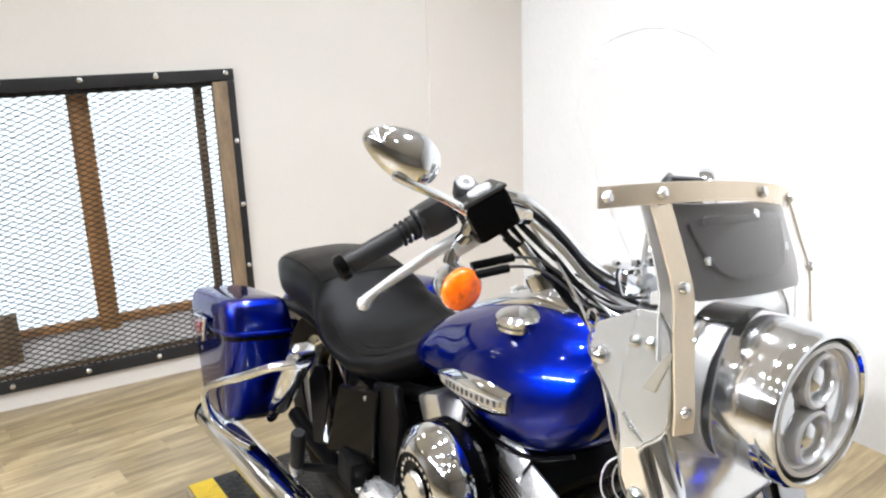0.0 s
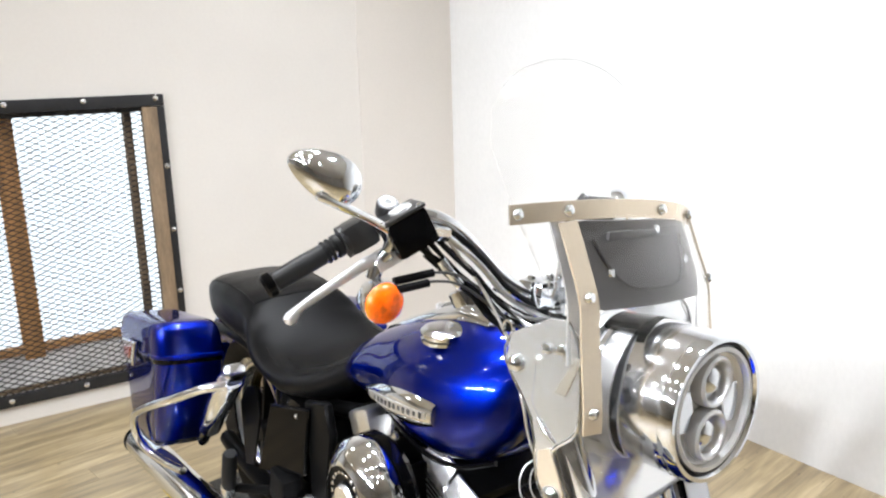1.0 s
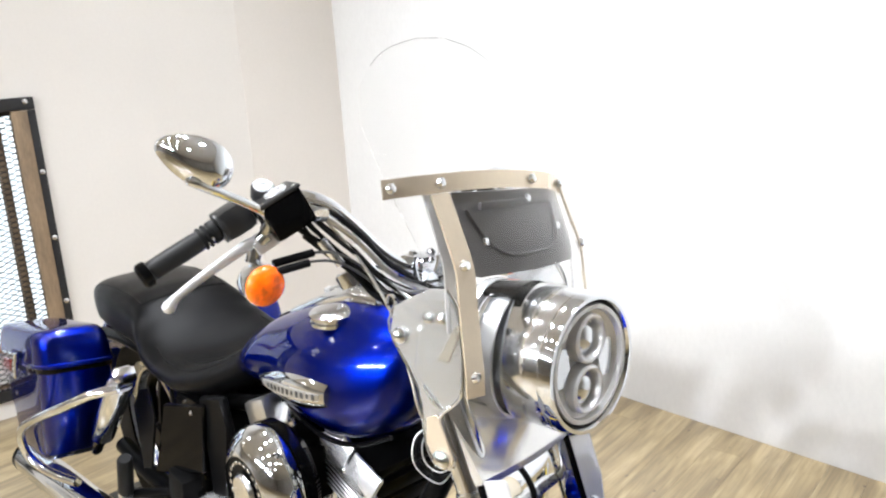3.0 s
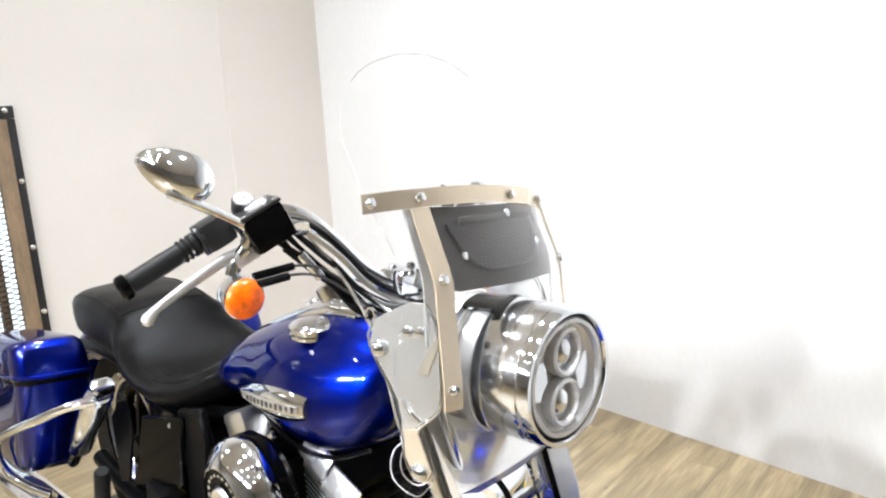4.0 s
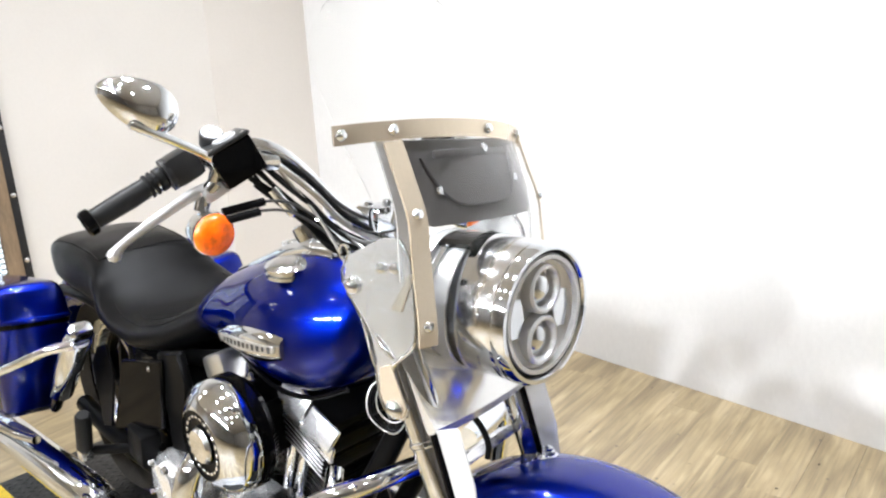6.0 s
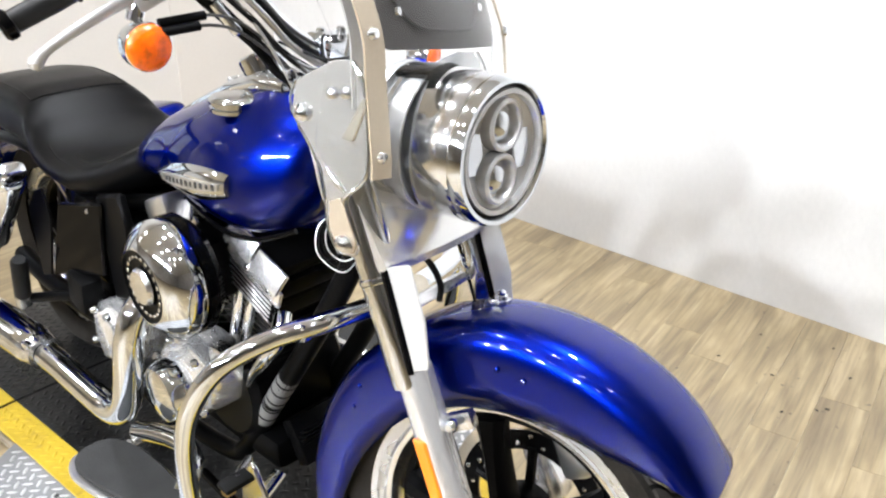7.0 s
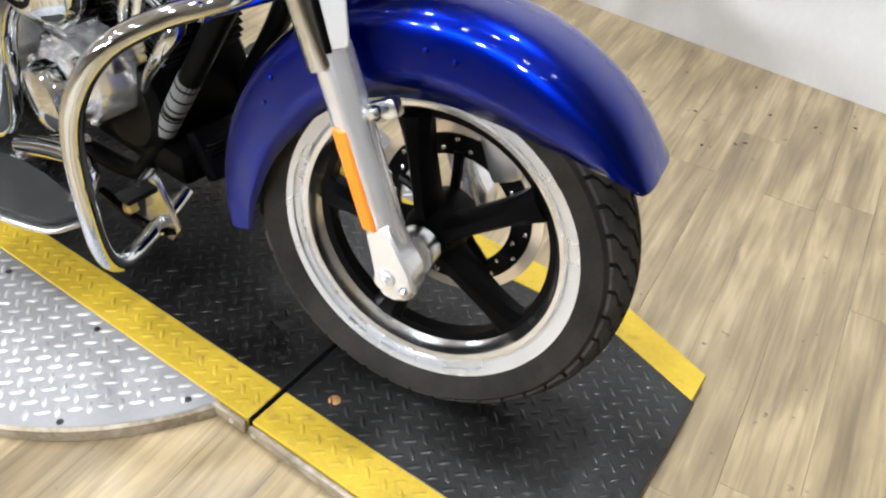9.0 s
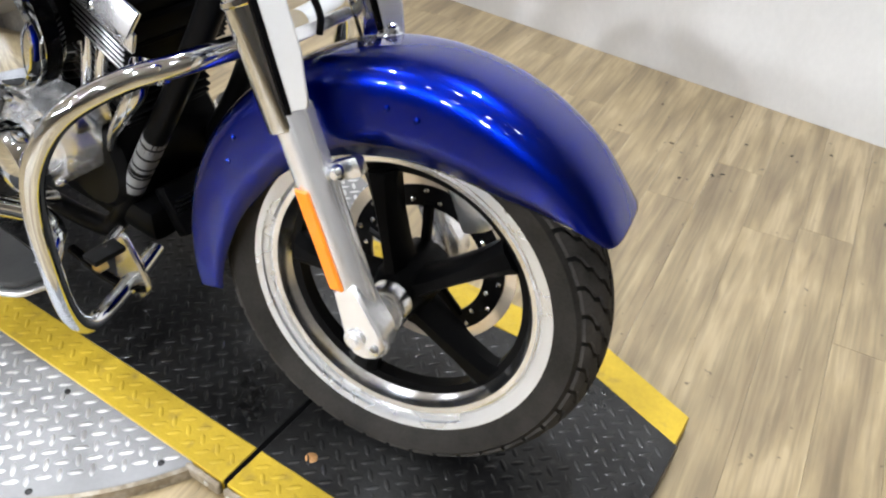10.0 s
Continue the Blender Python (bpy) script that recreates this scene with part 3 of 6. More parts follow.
platform = tagged(new("lift_platform"), "low black diamond plate ramp with yellow borders under the wheels", "platform")
G = 0.005
for g_ in GAPS:
    part("gap_floor", slab([(g_ - G, YN + 0.003), (g_ + G, YN + 0.003), (g_ + G, YF - 0.003), (g_ - G, YF - 0.003)], (0, 0, -0.030), (1, 0, 0), (0, 1, 0), 0.0282, 0.0), BLACK_SATIN, platform, "dark gap between the plates")
for x0, x1 in ((-2.02, GAPS[0] - G), (GAPS[0] + G, GAPS[1] - G), (GAPS[1] + G, 0.20)):
    part("edge_strip", slab([(x0, YN - 0.011), (x1, YN - 0.011), (x1, YN - 0.0002), (x0, YN - 0.0002)], (0, 0, -0.030), (1, 0, 0), (0, 1, 0), 0.0265, 0.003), WORN_EDGE, platform, "bare worn metal edge")
for name, x0, x1 in (("rear_plate", -2.02, GAPS[0] - G), ("middle_plate", GAPS[0] + G, GAPS[1] - G)):
    part(name, slab([(x0, YN2), (x1, YN2), (x1, YF2), (x0, YF2)], (0, 0, -0.030), (1, 0, 0), (0, 1, 0), 0.030, 0.0015), PLATE_BLACK, platform)
    for ya, yb in ((YN, YN2), (YF2, YF)):
        part("yellow_border", slab([(x0, ya), (x1, ya), (x1, yb), (x0, yb)], (0, 0, -0.030), (1, 0, 0), (0, 1, 0), 0.0304, 0.0015), PLATE_YELLOW, platform)
xa, xb, xc = GAPS[1] + G, 0.20, 0.392
part("front_plate", slab([(xa, YN2), (xb, YN2), (xc + 0.005, -0.105), (xc + 0.005, 0.246), (xb, YF2), (xa, YF2)], (0, 0, -0.030), (1, 0, 0), (0, 1, 0), 0.030, 0.0015), PLATE_BLACK, platform)
for oy, iy, oy2, iy2 in ((YN, YN2, -0.18, -0.105), (YF, YF2, 0.319, 0.246)):
    part("yellow_border", slab([(xa, oy), (xb, oy), (xc, oy2), (xc, iy2), (xb, iy), (xa, iy)] if oy < 0 else [(xa, iy), (xb, iy), (xc, iy2), (xc, oy2), (xb, oy), (xa, oy)],
                               (0, 0, -0.030), (1, 0, 0), (0, 1, 0), 0.0304, 0.0015), PLATE_YELLOW, platform)
in_gap = lambda x: all(abs(x - g) > 0.016 for g in GAPS) and -2.005 < x
lugs("tread", lambda x, y: in_gap(x) and YN2 + 0.012 < y < YF2 - 0.012 and x < 0.375 and abs(y - 0.07) < (0.24 if x < 0.18 else 0.24 - (x - 0.18) * 0.34), 0.0, PLATE_BLACK, platform)
lugs("border_tread", lambda x, y: in_gap(x) and x < 0.19 and (YN + 0.012 < y < YN2 - 0.010 or YF2 + 0.010 < y < YF - 0.012), 0.0004, PLATE_YELLOW, platform)
for bx in (-0.165, -0.215, -1.49, -1.53):
    part("screw", bolt_head((bx, YN - 0.011, -0.016), (0, -1, 0), 0.005, 0.003), BRUSHED, platform)
part("rust_spot", lathe([(0, 0), (0, 0.011), (0.001, 0.009), (0.0012, 0)], (-0.10, -0.137, 0.0003), (0, 0, 1), 9), OLD_WOOD, platform)

# ---- motorcycle ----
RAKE = radians(29.0)
FORK_AXIS = Vector((-math.sin(RAKE), 0, math.cos(RAKE)))
PIVOT = Vector((-0.0236, 0, 0.2965))
STEER = Matrix.Translation(Vector((0.0008, -0.0071, 0.0005)) + PIVOT) @ Matrix.Rotation(radians(15.25), 4, FORK_AXIS) @ Matrix.Translation(-PIVOT)
bike = tagged(new("motorcycle"), "blue touring motorcycle with chrome trim, windshield and saddlebags", "motorcycle")
bike.matrix_world = pose(-0.0283, 0.0309, 0, 0, 0, -4.0)
HUB = Vector((0, 0, 0.3095))


def fork_at(s, y=0.0, ahead=0.0):
    """A point s up the fork from the axle."""
    return HUB + FORK_AXIS * s + Vector((math.cos(RAKE), 0, math.sin(RAKE))) * ahead + Vector((0, y, 0))


def wheel(centre, tyre_r, tyre_w, rim_r, steer, spoke_turn, name, label):
    c = Vector(centre)
    w = tyre_w / 2
    shoulder = []
    for i in range(13):
        a = math.pi * i / 12
        shoulder.append((-w * math.cos(a) * (1.0 if abs(math.cos(a)) < 0.9 else 0.985), tyre_r - 0.0035 - (tyre_r - rim_r) * 0.42 * abs(math.cos(a)) ** 2.3))
    prof = [(-w * 0.74, rim_r - 0.003), (-w * 0.93, rim_r + (tyre_r - rim_r) * 0.30)] + shoulder + [(w * 0.93, rim_r + (tyre_r - rim_r) * 0.30), (w * 0.74, rim_r - 0.003)]
    tyre = part("tyre", lathe(prof, c, (0, 1, 0), 96), TYRE, bike, label, steer)

    def crown(y):
        return tyre_r - 0.004 - (tyre_r - rim_r) * 0.42 * (abs(y) / w) ** 2.3
    groove = [(y_ * w * 0.1, crown(y_ * w * 0.1) + 0.0012) for y_ in range(-9, 10)]
    part("groove_floor", lathe(groove, c, (0, 1, 0), 96), RUBBER, tyre, "", steer)
    # tread blocks between zigzag grooves
    bm = bmesh.new()
    N = 42
    steps = ([0.0, 0.004, 0.012, 0.016, 0.028, 0.032, 0.044, 0.048, 0.062], [0, 0, 0.15, 0.6, 0.75, 1.2, 1.35, 1.8, 1.95])
    ys = [0.003 + 0.0046 * i for i in range(13)]
    for side in (-1, 1):
        for i in range(N):
            lo, hi = [], []
            for y in ys:
                for lst, add, off in ((lo, 0.06, 0.0022), (hi, 0.94, -0.0022)):
                    zg = float(np.interp(y + off, *steps))
                    th = 2 * math.pi * (i + add + zg + (0.5 if side > 0 else 0)) / N
                    r = crown(y)
                    lst.append((th, y * side, r))
            pos = lambda th, y, r: c + Vector((math.cos(th) * r, y, math.sin(th) * r))
            top_lo = [bm.verts.new(pos(t_, y, r + 0.0055)) for t_, y, r in lo]
            top_hi = [bm.verts.new(pos(t_, y, r + 0.0055)) for t_, y, r in hi]
            bot_lo = [bm.verts.new(pos(t_, y, r - 0.003)) for t_, y, r in lo]
            bot_hi = [bm.verts.new(pos(t_, y, r - 0.003)) for t_, y, r in hi]
            for j in range(len(ys) - 1):
                bm.faces.new((top_lo[j], top_lo[j + 1], top_hi[j + 1], top_hi[j]))
                bm.faces.new((bot_lo[j], bot_lo[j + 1], top_lo[j + 1], top_lo[j]))
                bm.faces.new((top_hi[j], top_hi[j + 1], bot_hi[j + 1], bot_hi[j]))
            bm.faces.new((bot_lo[0], top_lo[0], top_hi[0], bot_hi[0]))
            bm.faces.new((top_lo[-1], bot_lo[-1], bot_hi[-1], top_hi[-1]))
    bmesh.ops.recalc_face_normals(bm, faces=bm.faces)
    part("tread", bm, TREAD, tyre, "", steer)
    k = rim_r / 0.2425
    rim = part("rim", lathe([(-0.047, 0.232 * k), (-0.050, 0.2425 * k), (-0.047, 0.243 * k), (-0.045, 0.238 * k), (-0.043, 0.2335 * k), (-0.040, 0.2240 * k), (-0.036, 0.2215 * k)],
                            c, (0, 1, 0), 96), RIM_METAL, bike, "polished aluminium wheel rim lip", steer)
    part("rim_step", lathe([(-0.036, 0.2215 * k), (-0.034, 0.2200 * k), (-0.040, 0.2170 * k), (-0.038, 0.2095 * k), (-0.030, 0.2070 * k), (-0.022, 0.203 * k), (-0.016, 0.198 * k)], c, (0, 1, 0), 96), POLISHED, rim, "bright turned inner step", steer)
    part("rim_lip", lathe([(0.047, 0.232 * k), (0.050, 0.2425 * k), (0.045, 0.238 * k), (0.034, 0.221 * k), (0.022, 0.203 * k), (0.016, 0.198 * k)], c, (0, 1, 0), 96), RIM_METAL, rim, "", steer)
    part("barrel", lathe([(-0.0155, 0.1985 * k), (-0.012, 0.186 * k), (0.012, 0.186 * k), (0.0155, 0.1985 * k)], c, (0, 1, 0), 96), BLACK_SATIN, rim, "black wheel barrel", steer)
    hub = part("hub", lathe([(-0.062, 0), (-0.062, 0.030), (-0.045, 0.040), (-0.02, 0.047), (0.02, 0.047), (0.06, 0.045), (0.06, 0)], c, (0, 1, 0), 40), BLACK_SATIN, bike, "black wheel hub", steer)
    for i in range(5):
        a = radians(spoke_turn + 72 * i)
        rad, tan = Vector((math.cos(a), 0, math.sin(a))), Vector((-math.sin(a), 0, math.cos(a)))
        rings = []
        for r, hw, y0, y1 in ((0.030, 0.020, -0.050, 0.012), (0.07, 0.0165, -0.044, 0.010), (0.13, 0.0185, -0.036, 0.008), (0.172 * k, 0.0245, -0.030, 0.008), (0.1875 * k, 0.029, -0.026, 0.010)):
            o = c + rad * r
            rings.append([o + tan * (hw * sx) + Vector((0, y0 + (y1 - y0) * sy, 0)) for sx, sy in ((-1, 0.35), (-0.45, 0), (0.45, 0), (1, 0.35), (0.9, 1), (-0.9, 1))])
        part("spoke", loft(rings), BLACK_SATIN, bike, "", steer)
    return hub


front_hub = wheel(HUB, 0.3105, 0.130, 0.2425, True, 35.0, "front", "black front tyre with zigzag tread")
part("axle_spacer", lathe([(-0.098, 0.012), (-0.098, 0.034), (-0.094, 0.036), (-0.062, 0.036), (-0.062, 0.012)], HUB, (0, 1, 0), 32), POLISHED, front_hub, "polished axle spacer", True)
part("axle", lathe([(-0.166, 0), (-0.166, 0.0115), (-0.150, 0.0125), (0.15, 0.0125), (0.15, 0)], HUB, (0, 1, 0), 20), BRUSHED, front_hub, "", True)
rotor = part("brake_disc", lathe([(0.070, 0.100), (0.070, 0.150), (0.075, 0.150), (0.075, 0.100)], HUB, (0, 1, 0), 72, True), STEEL, bike, "steel front brake disc", True)
part("carrier", lathe([(0.064, 0.098), (0.0665, 0.131), (0.0695, 0.131), (0.069, 0.098)], HUB, (0, 1, 0), 60, True), BLACK_SATIN, rotor, "black disc carrier", True)
for i in range(5):
    a = 2 * math.pi * (i + 0.3) / 5
    part("carrier_arm", sweep([HUB + Vector((math.cos(a) * 0.03, 0.058, math.sin(a) * 0.03)), HUB + Vector((math.cos(a) * 0.104, 0.066, math.sin(a) * 0.104))], 0.009, 8, 1), BLACK_SATIN, rotor, "", True)
for i in range(30):
    a = 2 * math.pi * i / 30
    rr = 0.108 if i % 2 else 0.123
    part("rivet", bolt_head(HUB + Vector((math.cos(a) * rr, 0.0648 if i % 2 else 0.0658, math.sin(a) * rr)), (0, -1, 0), 0.0042, 0.002), CHROME, rotor, "", True)
part("brake_caliper", joined(box(HUB + Vector((0.055, 0.085, 0.13)), (0.05, 0.06, 0.11), 0.012, Euler((0, radians(-25), 0)).to_matrix()),
                             box(HUB + Vector((0.02, 0.10, 0.12)), (0.06, 0.03, 0.06), 0.01)), BRUSHED, bike, "silver front brake caliper", True)


LEG_AXIS = (FORK_AXIS + Vector((math.cos(RAKE), 0, math.sin(RAKE))) * 0.09).normalized()      # the legs stand steeper than the steering head


def leg_at(s, y=0.0, ahead=0.0):
    return fork_at(s, y, ahead + 0.004 + 0.09 * s)


def fork_leg(side):
    lab = "polished fork leg with chrome cover"
    y = 0.135 * side
    leg = part("fork_slider", lathe([(-0.042, 0), (-0.042, 0.014), (-0.036, 0.021), (-0.02, 0.0245), (0.03, 0.025), (0.055, 0.0275), (0.32, 0.0275), (0.33, 0.0)], leg_at(0, y), LEG_AXIS, 36), SLIDER_METAL, bike, lab, True)
    # lower clamp round the axle
    foot = [(-0.017, 0.075), (-0.025, 0.0), (-0.022, -0.026), (-0.006, -0.036), (0.016, -0.036), (0.030, -0.024), (0.034, 0.004), (0.028, 0.030), (0.019, 0.080)]
    part("axle_foot", slab(foot, leg_at(0, y + (0.018 if side < 0 else 0.027)), Vector((LEG_AXIS.z, 0, -LEG_AXIS.x)), LEG_AXIS, 0.045, 0.004), SLIDER_METAL, leg, "clamped fork foot round the axle", True)
    part("pinch_bolt", bolt_head(leg_at(-0.022, y + 0.028 * side, 0.016), (0, side, 0), 0.007, 0.006), CHROME, leg, "", True)
    part("axle_bolt", joined(lathe([(0, 0), (0, 0.015), (0.003, 0.015), (0.005, 0.012), (0.005, 0.009), (0.010, 0.008), (0.010, 0)], fork_at(0, y + 0.028 * side, -0.004), (0, side, 0), 24)), SLIDER_METAL, leg, "", True)
    part("brake_lug", box(leg_at(0.222, y - 0.02 * side, 0.04), (0.045, 0.02, 0.028), 0.006, Euler((0, -RAKE, 0)).to_matrix()), POLISHED, leg, "", True)
    part("lug_bolt", bolt_head(leg_at(0.225, y, 0.038), (0, side, 0), 0.010, 0.014), CHROME, leg, "", True)
    if side < 0:
        o = leg_at(0.075, y - 0.026, -0.006)
        part("reflector", slab([(-0.0090, 0.006), (0.0090, -0.002), (0.0090, 0.142), (-0.0090, 0.150)], o, Vector((LEG_AXIS.z, 0, -LEG_AXIS.x)), LEG_AXIS, 0.007, 0.002), ORANGE, leg, "orange side reflector strip", True)
    tube = part("fork_cover", lathe([(0.297, 0.028), (0.297, 0.0300), (0.302, 0.0310), (0.45, 0.0305), (0.452, 0.0325), (0.458, 0.0325), (0.46, 0.030), (0.615, 0.030), (0.618, 0.018)], leg_at(0, y, -0.008), LEG_AXIS, 40), CHROME, bike, "chrome upper fork cover", True)
    part("fork_tube", lathe([(0.61, 0.018), (0.68, 0.018), (0.68, 0)], leg_at(0, y), LEG_AXIS, 24), BLACK_SATIN, tube, "", True)
    # the flat shield beside the cover, and a black strip painting the gap's shadow
    ahead_dir = (math.cos(RAKE), 0, math.sin(RAKE))
    out_y = 0.154 * side if side < 0 else 0.112
    pl = [(0.047, 0.316), (0.072, 0.314), (0.077, 0.322), (0.096, 0.377), (0.107, 0.455), (0.104, 0.460), (0.068, 0.466), (0.064, 0.443)]
    shield = part("cover_shield", slab(pl, fork_at(0, out_y), ahead_dir, FORK_AXIS, 0.003, 0.001), SILVER, tube, "bright flat fork cover strip", True)
    part("gap_shadow_strip", sweep([fork_at(0.314, out_y - 0.002, 0.042), fork_at(0.39, out_y - 0.002, 0.053), fork_at(0.462, out_y - 0.002, 0.063)], 0.0065, 10, 4), BLACK_GLOSS, shield, "black strip standing in for the shaded gap", True)
    return leg


fork_leg(-1)
fork_leg(1)
part("fork_brace", box(fork_at(0.392, 0, 0.0), (0.030, 0.22, 0.018), 0.005, Euler((0, -RAKE, 0)).to_matrix()), POLISHED, bike, "polished lower fork bridge", True)

# front fender
def fender_skin(c, r_top, half_w, angles, edges, r_sh, tip=None):
    rings = []
    for i, th in enumerate(angles):
        a = radians(th)
        re = edges[i]
        sh = max(re, r_sh[i])
        w = half_w[i]
        sec = [(-w * 1.0, re), (-w * 1.01, re + (sh - re) * 0.5)]
        for j in range(25):
            ph = -math.pi / 2 + math.pi * j / 24
            sec.append((w * math.copysign(abs(math.sin(ph)) ** 0.66, math.sin(ph)), sh + (r_top[i] - sh) * abs(math.cos(ph)) ** 0.72))
        sec += [(w * 1.01, re + (sh - re) * 0.5), (w, re)]
        rings.append([c + Vector((math.cos(a) * r, y, math.sin(a) * r)) for y, r in sec])
    return loft(rings, cap=False, closed=False)


def fine(xs, ys, at):
    return [float(np.interp(v, xs, ys)) for v in at]


TH = [34.0, 34.6, 35.5, 37.5] + list(range(41, 190, 4)) + [191, 193.5, 194.5]
edge = fine([34, 36.5, 40, 46, 58, 75, 97, 120, 150, 175, 194], [0.352, 0.343, 0.328, 0.304, 0.269, 0.248, 0.238, 0.236, 0.240, 0.262, 0.290], TH)
top = fine([34, 50, 100, 150, 194], [0.361, 0.368, 0.367, 0.361, 0.352], TH)
wid = fine([34.0, 34.6, 35.5, 40, 60, 150, 187, 195], [0.060, 0.071, 0.076, 0.080, 0.086, 0.086, 0.085, 0.083], TH)
shd = fine([34, 60, 150, 194], [0.332, 0.315, 0.315, 0.321], TH)
fender = part("front_fender", fender_skin(HUB, top, wid, TH, edge, shd), BLUE, bike, "deep blue metallic front fender", True)
sol = fender.modifiers.new("thickness", "SOLIDIFY")
sol.thickness, sol.offset = 0.003, -1
for px, pz, py in ((-0.018, 0.615, -0.0875), (0.024, 0.610, -0.0875), (-0.26, 0.47, -0.0865), (-0.25, 0.51, -0.0865)):
    part("rivet", bolt_head((px, py, pz), (0, -1, 0), 0.0045, 0.003), BLUE, fender, "", True)
for sy in (0.03,):
    part("fender_clip", lathe([(0, 0.020), (0.004, 0.019), (0.007, 0.011), (0.013, 0.010), (0.016, 0)], (-0.075, sy, 0.664), (0, 0, 1), 20), CHROME, fender, "chrome fender fastening", True)
    part("clip_bolt", bolt_head((-0.075, sy, 0.679), (0, 0, 1), 0.007, 0.005), CHROME, fender, "", True)

# headlight and nacelle
HL = Vector((-0.079, 0, 0.901))
HLA = Vector((0.9848, -0.1736, 0))          # the lamp looks a little past the wheel
headlight = part("headlight_shell", lathe([(-0.115, 0.100), (-0.112, 0.107), (-0.10, 0.1085), (-0.03, 0.1085), (-0.018, 0.104)], HL, HLA, 72), CHROME_SOFT, bike, "round chrome headlight shell", True)
part("bezel", lathe([(-0.022, 0.1035), (-0.018, 0.1085), (-0.004, 0.1085), (0.004, 0.1045), (0.004, 0.0985), (-0.002, 0.0955)], HL, HLA, 72), CHROME, headlight, "chrome headlight trim ring", True)
part("rubber_ring", lathe([(-0.001, 0.0960), (0.0, 0.0935), (-0.004, 0.0925)], HL, HLA, 72), BLACK_PLASTIC, headlight, "", True)
part("inner_ring", lathe([(-0.004, 0.0925), (0.001, 0.0905), (0.001, 0.084), (-0.010, 0.082)], HL, HLA, 72), SILVER, headlight, "bright inner lamp ring", True)
part("reflector_bowl", lathe([(-0.008, 0.0830), (-0.012, 0.076), (-0.020, 0.05), (-0.022, 0)], HL, HLA, 60), LAMP_PLATE, headlight, "pale grey lamp face", True)
for zc in (0.039, -0.039):
    o = HL + Vector((0, 0, zc))
    led = part("led_projector", lathe([(-0.022, 0.028), (-0.004, 0.0285), (0.0, 0.031), (0.001, 0.0345), (-0.002, 0.038), (-0.022, 0.039)], o, HLA, 40), SILVER, headlight, "silver projector hoop", True)
    part("projector_lens", lathe([(-0.020, 0.0282), (-0.012, 0.024), (-0.006, 0.014), (-0.004, 0)], o, HLA, 32), CHROME, led, "", True)
HLS = Vector((0.1736, 0.9848, 0))
for sy in (-1, 1):
    part("lamp_window", slab([(0.046 * sy, -0.030 * sy), (0.068 * sy, -0.030 * sy), (0.074 * sy, 0.0), (0.068 * sy, 0.030 * sy), (0.046 * sy, 0.030 * sy), (0.036 * sy, 0.0)], HL + HLA * -0.0155, HLS, (0, 0, 1), 0.004, 0.001), CHROME, headlight, "", True)
part("lens", lathe([(-0.001, 0.093), (0.003, 0.085), (0.009, 0.06), (0.012, 0.03), (0.013, 0)], HL, HLA, 60), LENS_CLEAR, headlight, "clear headlight lens", True)
nacelle = part("nacelle", lathe([(-0.255, 0.03), (-0.25, 0.07), (-0.22, 0.094), (-0.16, 0.1015), (-0.134, 0.102), (-0.132, 0.098)], HL, (1, 0, 0), 64), SILVER, bike, "polished headlight nacelle", True)
part("nacelle_band", lathe([(-0.133, 0.1), (-0.133, 0.104), (-0.112, 0.104), (-0.112, 0.1)], HL, (1, 0, 0), 64, True), SILVER, nacelle, "bright band round the nacelle", True)
rings = []
for i in range(15):
    a = radians(62 + 5 * i)
    rings.append([HL + Vector((x_, -math.cos(a) * r_, math.sin(a) * r_)) for x_, r_ in ((-0.168, 0.1015), (-0.168, 0.1085), (-0.104, 0.1135), (-0.104, 0.1035))])
part("gap_cover", loft(rings), BLACK_GLOSS, nacelle, "black cover over the gap behind the lamp", True)
part("seam_ring", lathe([(-0.150, 0.101), (-0.149, 0.106), (-0.142, 0.106), (-0.141, 0.101)], HL, (1, 0, 0), 64), CHROME, nacelle, "", True)
# apron below the lamp, and its folded lower lip
rings = []
for y in (-0.160, -0.12, -0.06, 0, 0.06, 0.12, 0.160):
    fwd = 0.010 * (1 - (y / 0.160) ** 2)
    rings.append([(-0.236 + fwd * 0.2, y, 0.862), (-0.200 + fwd * 0.6, y, 0.805), (-0.164 + fwd, y, 0.752), (-0.167 + fwd, y, 0.738), (-0.176 + fwd, y, 0.742), (-0.212 + fwd * 0.6, y, 0.80), (-0.246 + fwd * 0.2, y, 0.860)])
part("apron", loft(rings), PLATED, nacelle, "polished apron under the headlight", True)
part("apron_collar", lathe([(-0.182, 0.101), (-0.180, 0.109), (-0.170, 0.112), (-0.160, 0.110), (-0.158, 0.101)], HL, (1, 0, 0), 64), SILVER, nacelle, "bright rolled collar round the nacelle", True)

# windshield
def shield_x(y, z):
    xc = float(np.interp(z, [0.80, 0.90, 1.055, 1.165, 1.28, 1.385, 1.42], [-0.150, -0.157, -0.182, -0.232, -0.302, -0.372, -0.395]))
    return xc - 1.05 * y * y - 8.0 * max(0.0, y) ** 4 + (0.09 + 0.1 * max(0.0, 1.1 - z)) * y + 0.0144      # set a little askew on its clamps


def half_width(z):
    return float(np.interp(z, [0.825, 0.84, 0.87, 0.92, 0.97, 1.05, 1.17, 1.25, 1.30, 1.34, 1.365, 1.38, 1.386], [0.15, 0.19, 0.215, 0.235, 0.228, 0.205, 0.225, 0.222, 0.200, 0.160, 0.115, 0.06, 0.005]))


